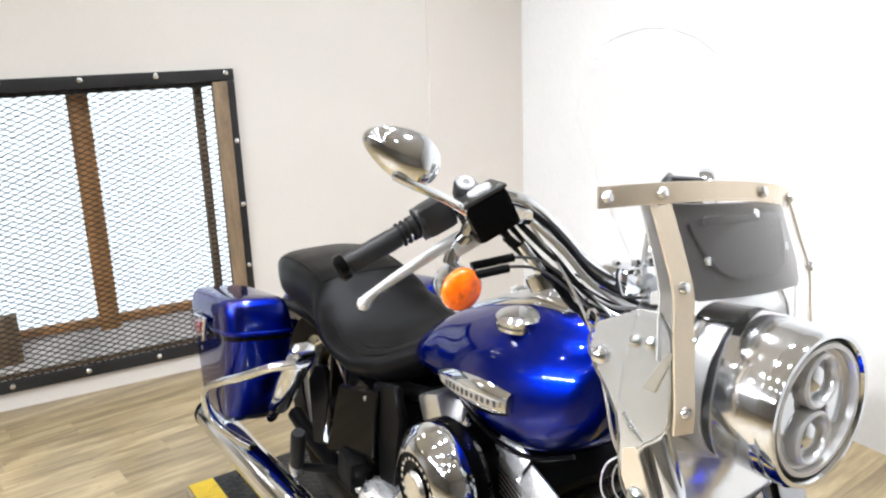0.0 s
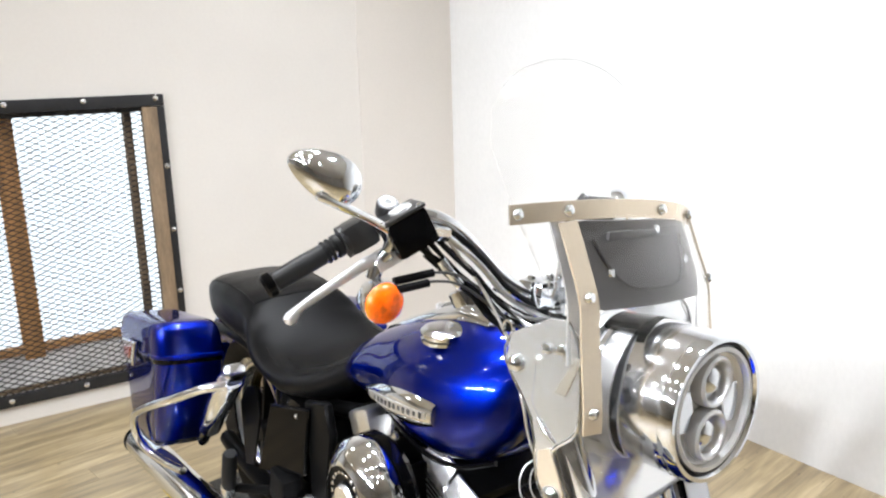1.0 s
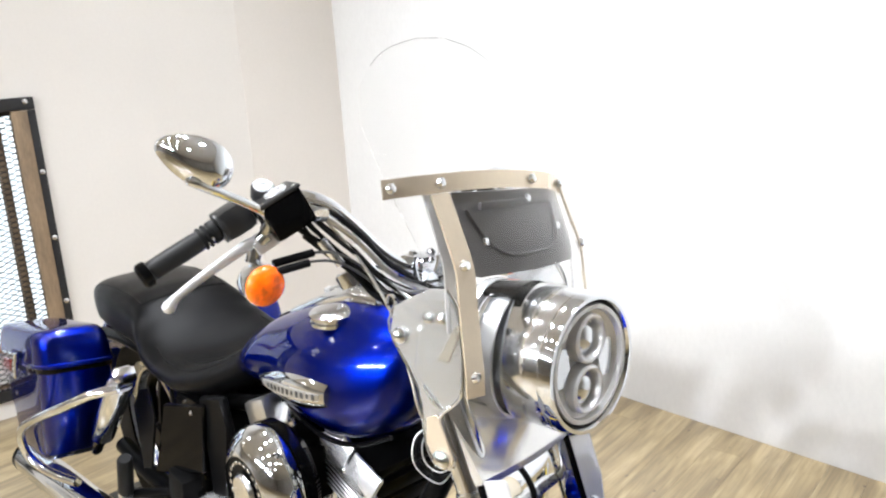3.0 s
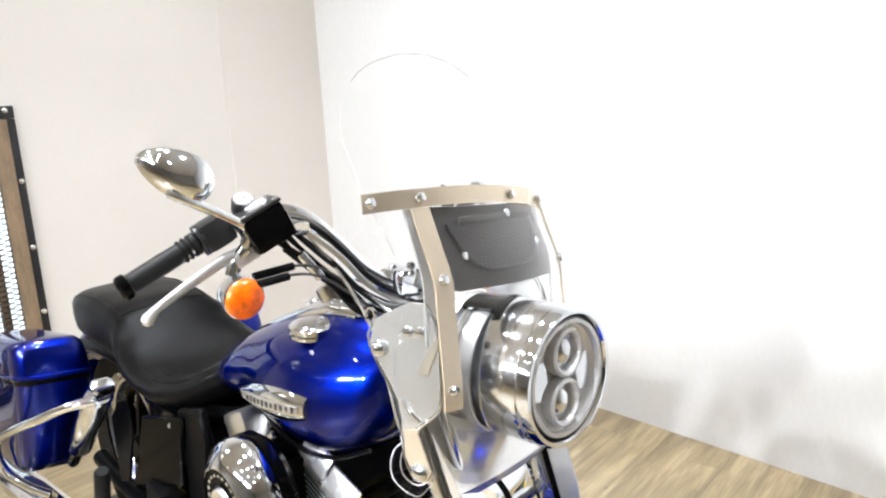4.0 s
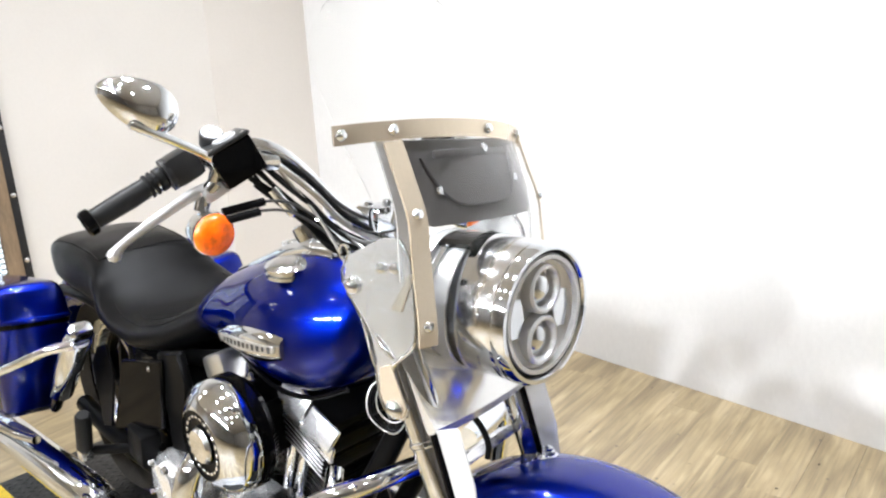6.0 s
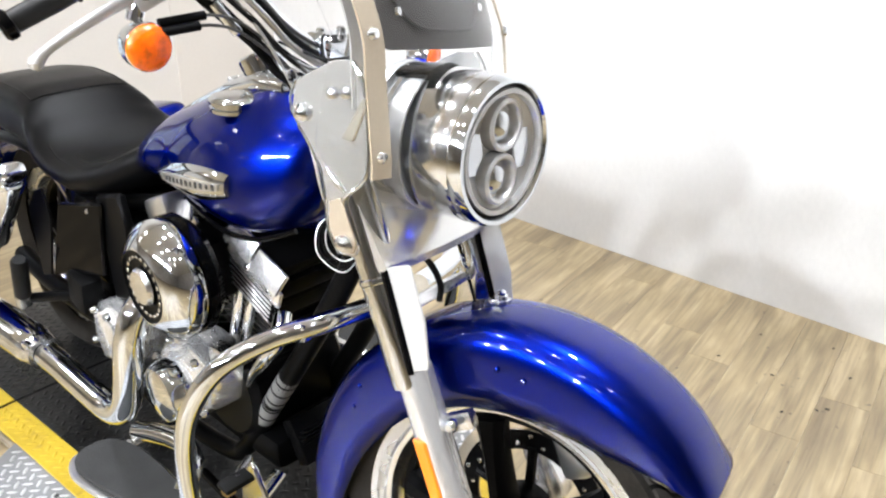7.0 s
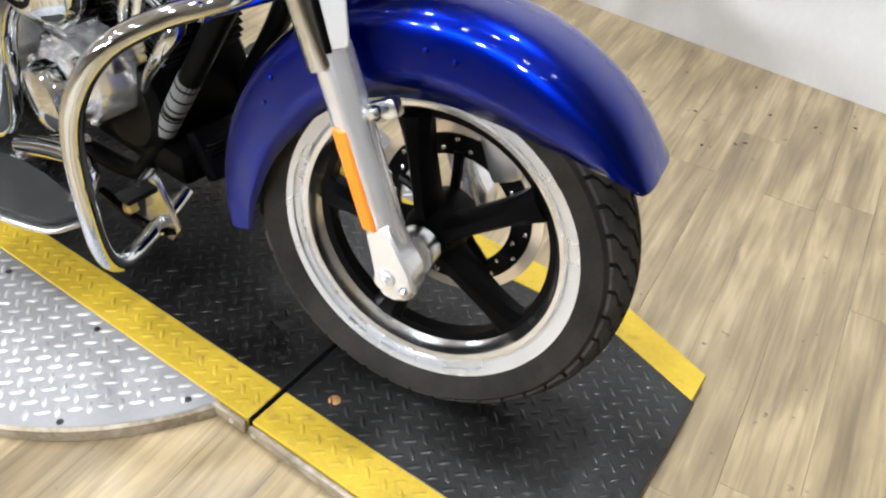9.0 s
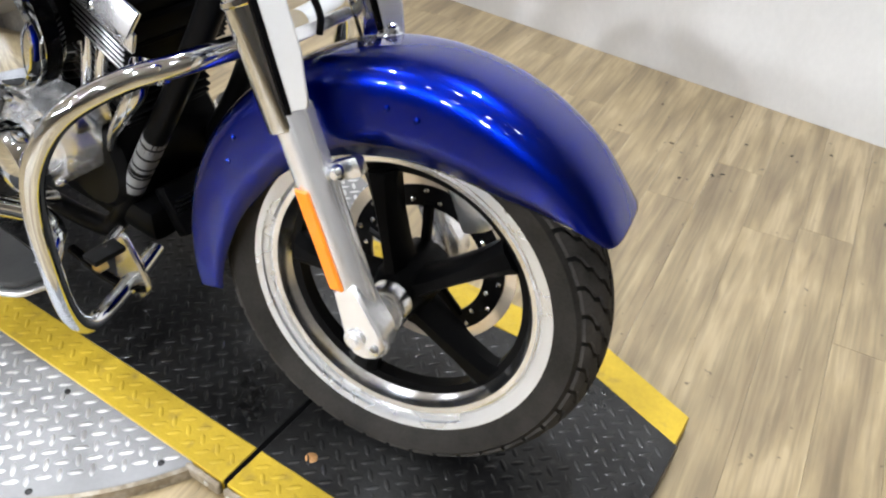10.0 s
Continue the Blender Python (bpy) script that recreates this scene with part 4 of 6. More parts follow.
zs = [0.825, 0.84, 0.855, 0.87, 0.895, 0.92, 0.945, 0.97, 1.0, 1.05, 1.10, 1.17, 1.21, 1.25, 1.28, 1.30, 1.32, 1.34, 1.355, 1.365, 1.375, 1.381, 1.386]
rings = []
for z in zs:
    w = half_width(z)
    rings.append([(shield_x(w * t_, z), w * t_, z) for t_ in [i / 10 - 1 for i in range(21)]])
windshield = part("windshield", loft(rings, cap=False, closed=False), SHIELD, bike, "clear curved polycarbonate windshield", True)
sol = windshield.modifiers.new("thickness", "SOLIDIFY")
sol.thickness, sol.offset = 0.0042, 0
rim_line = [(-half_width(z), z) for z in (1.33, 1.345, 1.36, 1.372, 1.38, 1.384)] + [(0.0, 1.387)] + [(half_width(z), z) for z in (1.384, 1.38, 1.372, 1.36, 1.345, 1.33)]
part("shield_edge", sweep([(shield_x(y, z), y, z + 0.0004) for y, z in rim_line], 0.0005, 6, 3), STICKER, windshield, "thin grey cut edge", True)


def strap(pts, wide, thick, across):
    """A flat bar along points; across: the direction of its width."""
    pts = spline(pts, 5)
    rings = []
    for i, p in enumerate(pts):
        t = (pts[min(i + 1, len(pts) - 1)] - pts[max(i - 1, 0)]).normalized()
        ac = Vector(across)
        ac = (ac - t * ac.dot(t)).normalized()
        nn = t.cross(ac)
        rings.append([p + ac * (wide / 2 * a) + nn * (thick / 2 * b) for a, b in ((-1, -1), (1, -1), (1, 1), (-1, 1))])
    return loft(rings)


OUT = 0.0048
strap_z = lambda y: 1.170 - 0.36 * y * y - 0.035 * y
part("top_strap", strap([(shield_x(y, strap_z(y)) + OUT, y, strap_z(y)) for y in (-0.236, -0.18, -0.09, 0, 0.09, 0.18, 0.235)], 0.027, 0.0035, (0, 0, 1)), STEEL, windshield, "steel cross strap on the windshield", True)
for side in (-1, 1):
    y = -0.160 if side < 0 else 0.185
    part("side_strap", strap([(shield_x(y, z) + OUT + 0.001, y, z) for z in (1.152, 1.10, 1.05, 1.0, 0.95, 0.90, 0.872)], 0.032, 0.0035, (-2.1 * y, 1, 0)), STEEL, windshield, "steel upright strap", True)
    part("inner_strap", strap([(shield_x(y, z) - 0.010 - (1.15 - z) * 0.05, y, z) for z in (1.152, 1.10, 1.05, 1.0, 0.96)], 0.030, 0.003, (-2.1 * y, 1, 0)), SILVER, windshield, "polished inner brace", True)
    for z in (1.055, 0.900):
        part("acorn_nut", lathe([(0, 0.0085), (0.004, 0.0085), (0.008, 0.006), (0.010, 0)], (shield_x(y, z) + OUT, y, z), (1, 0, 0.2), 12), CHROME, windshield, "", True)
    pl = [(-0.318, 0.985), (-0.300, 0.995), (-0.255, 1.018), (-0.225, 1.02), (-0.205, 0.99), (-0.195, 0.92), (-0.198, 0.87), (-0.232, 0.835), (-0.228, 0.80), (-0.205, 0.775), (-0.212, 0.757), (-0.236, 0.757), (-0.256, 0.79), (-0.272, 0.87), (-0.325, 0.945)]
    part("side_bracket", slab(pl, (0, (0.166 if side < 0 else 0.162) * side, 0), (1, 0, 0), (0, 0, 1), 0.004, 0.001), PLATED, windshield, "polished windshield side bracket", True)
    by_ = (0.1705 if side < 0 else 0.1665) * side
    part("bracket_bead", sweep([(x_, by_, z_) for x_, z_ in pl[3:9]], 0.0028, 8, 4), CHROME, windshield, "rolled bright edge", True)
    part("bracket_bead", sweep([(x_, by_, z_) for x_, z_ in pl[11:] + pl[:1]], 0.0018, 8, 3), CHROME, windshield, "rolled bright edge", True)
    part("bracket_rib", slab([(-0.206, 0.9745), (-0.237, 0.9185), (-0.2186, 0.9165), (-0.196, 0.9755)], (0, by_, 0), (1, 0, 0), (0, 0, 1), 0.003, 0.001), RIB_ALLOY, windshield, "dull alloy stiffener", True)
    part("bracket_foot", slab([(-0.254, 0.830), (-0.236, 0.838), (-0.222, 0.812), (-0.206, 0.780), (-0.213, 0.762), (-0.235, 0.762), (-0.253, 0.793)], (0, by_, 0), (1, 0, 0), (0, 0, 1), 0.003, 0.001), STEEL, windshield, "tan steel lower mount", True)
    part("bracket_rib", sweep([(-0.262, by_, 0.875), (-0.245, by_, 0.858), (-0.229, by_, 0.846)], [0.002, 0.005, 0.002], 10, 4), CHROME, windshield, "", True)
    for bx, bz, br in ((-0.305, 0.943, 0.0125), (-0.225, 0.774, 0.014), (-0.255, 0.975, 0.008), (-0.232, 0.978, 0.008)):
        part("bracket_bolt", lathe([(0, br), (br * 0.5, br), (br * 0.9, br * 0.6), (br, 0)], (bx, (0.171 if side < 0 else 0.163) * side, bz), (0, side, 0), 20), CHROME, windshield, "", True)
for y in (-0.227, -0.155, 0.036, 0.155, 0.225):
    part("acorn_nut", lathe([(0, 0.0085), (0.004, 0.0085), (0.008, 0.006), (0.010, 0)], (shield_x(y, strap_z(y)) + OUT + 0.001, y, strap_z(y)), (1, 0, 0.4), 12), CHROME, windshield, "", True)
# leather pouch behind the shield
rings = []
for z, w in ((1.034, 0.122), (1.038, 0.138), (1.07, 0.146), (1.10, 0.150), (1.14, 0.152), (1.152, 0.150)):
    back = 0.030 * math.sin(math.pi * (z - 1.0) / 0.17)
    front_ = [(shield_x(w * t_, z) - 0.008 - 0.006 * (1 - t_ ** 4), w * t_, z) for t_ in [i / 8 - 1 for i in range(17)]]
    rings.append(front_ + [(shield_x(w * t_, z) - 0.014 - back * (1 - t_ ** 4), w * t_, z) for t_ in [1 - i / 8 for i in range(17)]])
pouch = part("windshield_pouch", loft(rings), POUCH, bike, "dark grey leather pouch behind the windshield", True)
flap = []
for t_ in [i / 12 - 1 for i in range(25)]:
    y = 0.112 * t_
    z = 1.128 - 0.068 * (1 - abs(t_) ** 5)
    flap.append((shield_x(y, z) - 0.006 - 0.005 * (1 - (y / 0.14) ** 4), y, z))
part("flap_edge", sweep(flap, 0.0026, 8, 2), POUCH, pouch, "", True)
part("flap_top", box((shield_x(0, 1.134) - 0.012, 0.0, 1.134), (0.006, 0.21, 0.012), 0.003), POUCH, pouch, "", True)
for y, z in ((-0.095, 1.082), (0.035, 1.138), (0.108, 1.09)):
    part("snap", lathe([(0, 0.0075), (0.004, 0.006), (0.005, 0)], (shield_x(y, z) - 0.012, y, z), (1, 0, 0.2), 16), CHROME, pouch, "", True)

# handlebar with its controls
def bar_side(side):
    f = lambda pts: [(x, y * -side, z) for x, y, z in pts]
    grip_a, grip_b = Vector((-0.556, 0.415 * side, 1.038)), Vector((-0.518, 0.335 * side, 1.090))
    return f, grip_a, grip_b


bar_pts = [(-0.372, -0.02, 1.012), (-0.385, -0.055, 1.018), (-0.408, -0.095, 1.045), (-0.428, -0.135, 1.088), (-0.445, -0.175, 1.122), (-0.462, -0.215, 1.135), (-0.483, -0.262, 1.126), (-0.508, -0.32, 1.098), (-0.552, -0.41, 1.040)]
full = [(x, -y, z) for x, y, z in bar_pts[::-1]] + bar_pts
bar = part("handlebar", sweep(full, 0.0135, 16, 5), CHROME, bike, "chrome pulled-back handlebar", True)
part("bar_clamp", joined(box((-0.375, 0, 1.018), (0.05, 0.11, 0.045), 0.010), box((-0.372, 0, 0.975), (0.04, 0.05, 0.06), 0.008)), CHROME, bar, "chrome riser clamp", True)
for side in (-1, 1):
    ga, gb = Vector((-0.557, 0.420 * side, 1.0345)), Vector((-0.512, 0.327 * side, 1.0955))
    gd = (gb - ga).normalized()
    L = (gb - ga).length
    g = part("grip", lathe([(0, 0), (0, 0.013), (0.002, 0.0165), (0.010, 0.0165), (0.011, 0.0142), (L * 0.5, 0.0152), (L - 0.013, 0.0142), (L - 0.012, 0.0172), (L - 0.004, 0.0172), (L, 0.014)], ga, gd, 28), GRIP_RUBBER, bar, "worn grey-black rubber grip", True)
    part("grip_end", lathe([(-0.006, 0), (-0.006, 0.014), (-0.002, 0.0185), (0.008, 0.0185), (0.010, 0.0165)], ga, gd, 28), BLACK_GLOSS, g, "glossy black grip end cap", True)
    for s_ in range(3):
        part("grip_ridge", lathe([(0, 0.016), (0.001, 0.0172), (0.004, 0.0172), (0.005, 0.016)], ga + gd * (L - 0.030 + 0.008 * s_), gd, 28), RUBBER, g, "", True)
    hs = gb + gd * 0.026
    rot = gd.to_track_quat("X", "Z").to_matrix()
    part("switch_housing", joined(box(hs, (0.05, 0.046, 0.046), 0.012, rot), lathe([(-0.026, 0.014), (-0.026, 0.024), (-0.018, 0.024), (-0.018, 0.014)], hs, gd, 24)), LID_BLACK, bar, "black switch housing", True)
    mc = Vector((-0.452, 0.262 * side, 1.120))
    part("master_cylinder", box(mc + Vector((0.004, 0, -0.002)), (0.066, 0.058, 0.056), 0.008, rot), BLACK_GLOSS, bar, "black brake fluid reservoir", True)
    part("reservoir_lid", box(mc + Vector((0.004, 0, -0.002)) + rot @ Vector((0, 0, 0.0295)), (0.068, 0.060, 0.006), 0.003, rot), LID_BLACK, bar, "", True)
    for sx in (-0.026, 0.026):
        part("lid_screw", bolt_head(mc + rot @ Vector((sx, 0.022 * side, 0.032)) + Vector((0.004, 0, -0.002)), rot @ Vector((0, 0, 1)), 0.004, 0.002), CHROME, bar, "", True)
    knob_ = part("mirror_clamp_cap", lathe([(-0.02, 0.011), (-0.008, 0.017), (0.010, 0.017), (0.013, 0.015), (0.013, 0)], mc + Vector((-0.034, 0.006 * side, 0.026)), (0.45, 0.35 * side, 0.8), 24), LID_BLACK, bar, "", True)
    part("cap_ring", lathe([(0.0131, 0.006), (0.0145, 0.007), (0.0145, 0.010), (0.0131, 0.011)], mc + Vector((-0.034, 0.006 * side, 0.026)), (0.45, 0.35 * side, 0.8), 20), SILVER, knob_, "", True)
    part("sight_glass", lathe([(0, 0.018), (0.003, 0.017), (0.003, 0.009), (0.001, 0.008), (0.001, 0)], mc + Vector((0.004, 0, -0.002)) + rot @ Vector((0.004, 0, 0.0325)), rot @ Vector((0, 0, 1)), 20), SILVER, bar, "", True)
    part("lever_clamp", box(mc + Vector((-0.018, 0.012 * side, -0.040)), (0.055, 0.045, 0.022), 0.006, rot), LEVER_ALLOY, bar, "", True)
    part("brake_lever" if side < 0 else "clutch_lever", sweep([(-0.462, 0.275 * side, 1.080), (-0.474, 0.305 * side, 1.074), (-0.478, 0.335 * side, 1.060), (-0.489, 0.370 * side, 1.038), (-0.505, 0.402 * side, 1.012), (-0.512, 0.412 * side, 0.998)],
                               [0.011, 0.009, 0.0078, 0.007, 0.006, 0.009], 14, 5), LEVER_ALLOY, bar, "polished control lever", True)
    part("lever_ball", lathe([(-0.010, 0), (-0.007, 0.007), (0, 0.010), (0.007, 0.007), (0.010, 0)], (-0.513, 0.4125 * side, 0.996), (0, 0, 1), 18), LEVER_ALLOY, bar, "", True)
    # turn signal under the bar
    sc = Vector((-0.452, -0.300, 1.018)) if side < 0 else Vector((-0.385, 0.285, 0.990))
    sig = part("turn_signal", lathe([(-0.044, 0.006), (-0.041, 0.015), (-0.031, 0.025), (-0.014, 0.0305), (0.004, 0.0315), (0.006, 0.0295)], sc, (0.95, 0.25 * side, -0.1), 36), CHROME, bike, "chrome turn signal with amber lens", True)
    part("amber_lens", lathe([(0.004, 0.0302), (0.009, 0.0298), (0.014, 0.026), (0.018, 0.017), (0.0195, 0.008), (0.0198, 0)], sc, (0.95, 0.25 * side, -0.1), 36), AMBER, sig, "amber turn signal lens", True)
    part("signal_stem", sweep([sc + Vector((-0.022, 0, 0.03)), sc + Vector((-0.018, -0.004 * side, 0.05)), sc + Vector((-0.006, -0.014 * side, 0.07)) if side < 0 else Vector((-0.452, 0.27, 1.09))], 0.011, 14, 3), CHROME, sig, "", True)
    # mirror
    mcen = Vector((-0.4835, 0.390 * side, 1.193 if side < 0 else 1.140))
    along = Vector((-0.0608, 0.0745 * side, 0.0432)).normalized()
    ax = Vector((0.80, 0.10 * side, 0.28))
    ax = (ax - along * ax.dot(along)).normalized()
    up = ax.cross(along)
    rings = []
    for i in range(9):
        ph = math.pi / 2 * i / 8
        rr, dd = math.cos(ph) ** 0.8, math.sin(ph) * 0.034
        ring_ = []
        for j in range(32):
            a = 2 * math.pi * j / 32
            lx = 0.053 * math.cos(a) * rr
            ly = 0.0335 * math.sin(a) * rr * (1.0 - 0.30 * math.cos(a))
            ring_.append(mcen + along * lx + up * ly + ax * dd)
        rings.append(ring_)
    mir = part("mirror", loft(rings[:-1] + [[p * 1.0 for p in rings[-1]]], cap=True), CHROME, bike, "teardrop chrome rear-view mirror", True)
    part("mirror_stem", sweep([mcen + up * (0.031 * -side) - along * 0.006 + ax * 0.004, mcen + up * (0.034 * -side) - along * 0.020 + ax * 0.008, Vector((-0.446, 0.303 * side, 1.122)), Vector((-0.455, 0.292 * side, 1.092))], [0.0075, 0.0065, 0.0065, 0.0085], 12, 5), CHROME, mir, "", True)

# cables and hoses from the bar to the steering head
for k_, (y0, dz, r) in enumerate(((-0.235, -0.020, 0.0044), (-0.225, -0.030, 0.0044), (-0.22, -0.012, 0.0036))):
    part("cable", sweep([(-0.445, y0, 1.112 + dz), (-0.428, -0.185, 1.078 + dz), (-0.418, -0.14, 1.035 + dz * 0.7), (-0.412, -0.10, 0.988 + dz * 0.4), (-0.398, -0.045 - 0.01 * k_, 0.965 - 0.012 * k_)], r, 10, 5), RUBBER, bar, "black control cable", True)
part("hose_ferrule", lathe([(0, 0.008), (0.05, 0.008), (0.052, 0.005)], (-0.432, -0.205, 1.075), (0.35, 0.55, -0.75), 12), CHROME, bar, "", True)
for dz in (0, -0.013):
    part("throttle_cable", sweep([(-0.442, -0.272, 1.052 + dz), (-0.418, -0.225, 1.060 + dz), (-0.405, -0.185, 1.052 + dz), (-0.395, -0.13, 1.02 + dz), (-0.375, -0.085, 0.985 + dz), (-0.35, -0.05, 0.965)], 0.0022, 8, 5), CABLE_GREY, bar, "grey throttle cable", True)
    part("cable_sleeve", sweep([(-0.447 - dz * 0.3, -0.285 + dz, 1.047 + dz), (-0.4215 - dz * 0.3, -0.230 + dz, 1.0595 + dz)], 0.0060, 12, 1), BLACK_PLASTIC, bar, "", True)
part("brake_hose", sweep([(-0.43, -0.195, 1.105), (-0.395, -0.145, 1.03), (-0.352, -0.125, 0.95), (-0.318, -0.128, 0.87), (-0.295, -0.122, 0.80), (-0.24, -0.10, 0.72)], 0.0022, 10, 6), BRUSHED, bar, "", True)
for k_ in range(4):
    part("wiring_loop", sweep([(-0.275, -0.105, 0.80), (-0.290 - 0.005 * k_, -0.128, 0.775), (-0.283 - 0.006 * k_, -0.136, 0.745 - 0.004 * k_), (-0.258, -0.130, 0.730 - 0.006 * k_), (-0.235, -0.115, 0.745)], 0.0011, 8, 6),
         (BRUSHED, BLACK_SATIN, BLACK_PLASTIC, BRUSHED)[k_], bar, "looped cable at the steering head", True)
for k_, (dx, dz, r, mat) in enumerate(((0.018, -0.012, 0.0042, RUBBER), (0.024, -0.026, 0.0048, BRUSHED), (0.012, -0.034, 0.0028, RUBBER), (0.026, -0.044, 0.0032, RUBBER), (0.016, -0.052, 0.0030, RUBBER), (0.004, -0.060, 0.0024, RUBBER))):
    part("bar_hose" if mat is BRUSHED else "control_cable", sweep([(x + dx * (1 - 0.6 * (i == 0)), y - 0.004 * k_, z + dz * (1 - 0.75 * (i == 0))) for i, (x, y, z) in enumerate(bar_pts[5:1:-1])] +
         [(-0.378 + dx, -0.05, 1.008 + dz * 0.8), (-0.352 + dx * 0.6, -0.018 + 0.004 * k_, 0.990 + dz * 0.6), (-0.335, 0.01, 0.985 + dz * 0.5)], r, 10, 5), mat, bar, "braided silver hose" if mat is BRUSHED else "", True)
part("hose_union", lathe([(0, 0), (0, 0.011), (0.012, 0.013), (0.022, 0.011), (0.034, 0.011), (0.034, 0)], (-0.436, -0.232, 1.117), (0.3, 0.85, -0.1), 6), CHROME, bar, "chrome hose fitting", True)
for k_, (x, y, z) in enumerate(((-0.365, -0.012, 1.040), (-0.358, 0.012, 1.042), (-0.385, -0.035, 1.036), (-0.352, -0.03, 1.03))):
    part("clamp_bolt", bolt_head((x, y, z), (0, -0.2, 1), 0.008, 0.010), CHROME, bar, "", True)
part("cable_bundle", lathe([(0, 0.014), (0.002, 0.020), (0.018, 0.020), (0.02, 0.014)], (-0.345, -0.03, 0.968), (0.5, 0.8, 0.1), 18), BLACK_PLASTIC, bar, "", True)
HEAD_CABLES = [[(-0.434, 1.020), (-0.387, 1.003), (-0.342, 0.992), (-0.297, 1.000), (-0.280, 0.998)], [(-0.434, 1.012), (-0.400, 0.990), (-0.378, 0.971), (-0.355, 0.960), (-0.330, 0.950)],
               [(-0.395, 1.004), (-0.355, 0.981), (-0.316, 0.978), (-0.292, 0.990)], [(-0.372, 0.955), (-0.345, 0.963), (-0.316, 0.979), (-0.297, 0.999)],
               [(-0.405, 1.012), (-0.360, 0.986), (-0.330, 0.963), (-0.310, 0.945)], [(-0.420, 1.022), (-0.372, 1.012), (-0.335, 1.006), (-0.300, 1.012)]]
for k_, line in enumerate(HEAD_CABLES):
    part("head_cable", sweep([(x, -0.100 + 0.006 * (k_ % 3) + 0.012 * (i == len(line) - 1), z) for i, (x, z) in enumerate(line)], (0.0030, 0.0026, 0.0022)[k_ % 3], 8, 5), (CABLE_GREY, RUBBER, BRUSHED, CABLE_GREY)[k_ % 4], bar, "cable crossing at the steering head", True)
part("key_ring", lathe([(-0.002, 0.010), (0.002, 0.010), (0.002, 0.013), (-0.002, 0.013)], (-0.335, -0.155, 0.985), (0.3, 1, 0), 20, True), CHROME, bar, "", True)
part("fork_cable", sweep([(-0.205, -0.03, 0.745), (-0.165, -0.035, 0.72), (-0.15, -0.03, 0.69), (-0.15, -0.03, 0.665)], 0.005, 10, 5), RUBBER, bike, "black hanging brake hose", True)

# fuel tank
TX = [(-0.352, 0.890, 0.830, 0.035), (-0.358, 0.902, 0.805, 0.060), (-0.372, 0.913, 0.762, 0.093), (-0.40, 0.924, 0.722, 0.120), (-0.45, 0.931, 0.684, 0.143), (-0.52, 0.930, 0.668, 0.155),
      (-0.60, 0.918, 0.672, 0.155), (-0.68, 0.895, 0.688, 0.146), (-0.76, 0.866, 0.696, 0.131), (-0.83, 0.838, 0.702, 0.127), (-0.89, 0.805, 0.694, 0.116), (-0.935, 0.775, 0.697, 0.090), (-0.96, 0.755, 0.714, 0.045), (-0.97, 0.745, 0.724, 0.02)]


def tank_section(x, a, b, w, n=48):
    """Widest low down, with a long rounded shoulder above."""
    zc, out_ = b + 0.36 * (a - b) + 0.01, []
    for i in range(n):
        an = 2 * math.pi * i / n
        c, s = math.cos(an), math.sin(an)
        hh, ex = ((a - b) * 0.64, 2.05) if s >= 0 else ((a - b) * 0.36, 2.3)
        out_.append((x, w * math.copysign(abs(c) ** (2 / ex), c), zc + hh * math.copysign(abs(s) ** (2 / ex), s)))
    return out_


TX_FINE = [[float(v) for v in row] for row in zip(*[np.interp(np.linspace(0, 1, 45), np.linspace(0, 1, len(TX)), col) for col in zip(*TX)])]
for _ in range(2):
    TX_FINE = [TX_FINE[0]] + [[(a + 2 * b + c) / 4 for a, b, c in zip(*TX_FINE[i - 1:i + 2])] for i in range(1, len(TX_FINE) - 1)] + [TX_FINE[-1]]


def tank_y(x, z):
    """Half-width of the tank at x and z."""
    xs = [-row[0] for row in TX_FINE]
    a, b, w = (float(np.interp(-x, xs, [row[i] for row in TX_FINE])) for i in (1, 2, 3))
    zc = b + 0.36 * (a - b) + 0.01
    hh, ex = ((a - b) * 0.64, 2.05) if z >= zc else ((a - b) * 0.36, 2.3)
    return w * max(0.05, 1 - min(1.0, abs(z - zc) / hh) ** ex) ** (1 / ex)


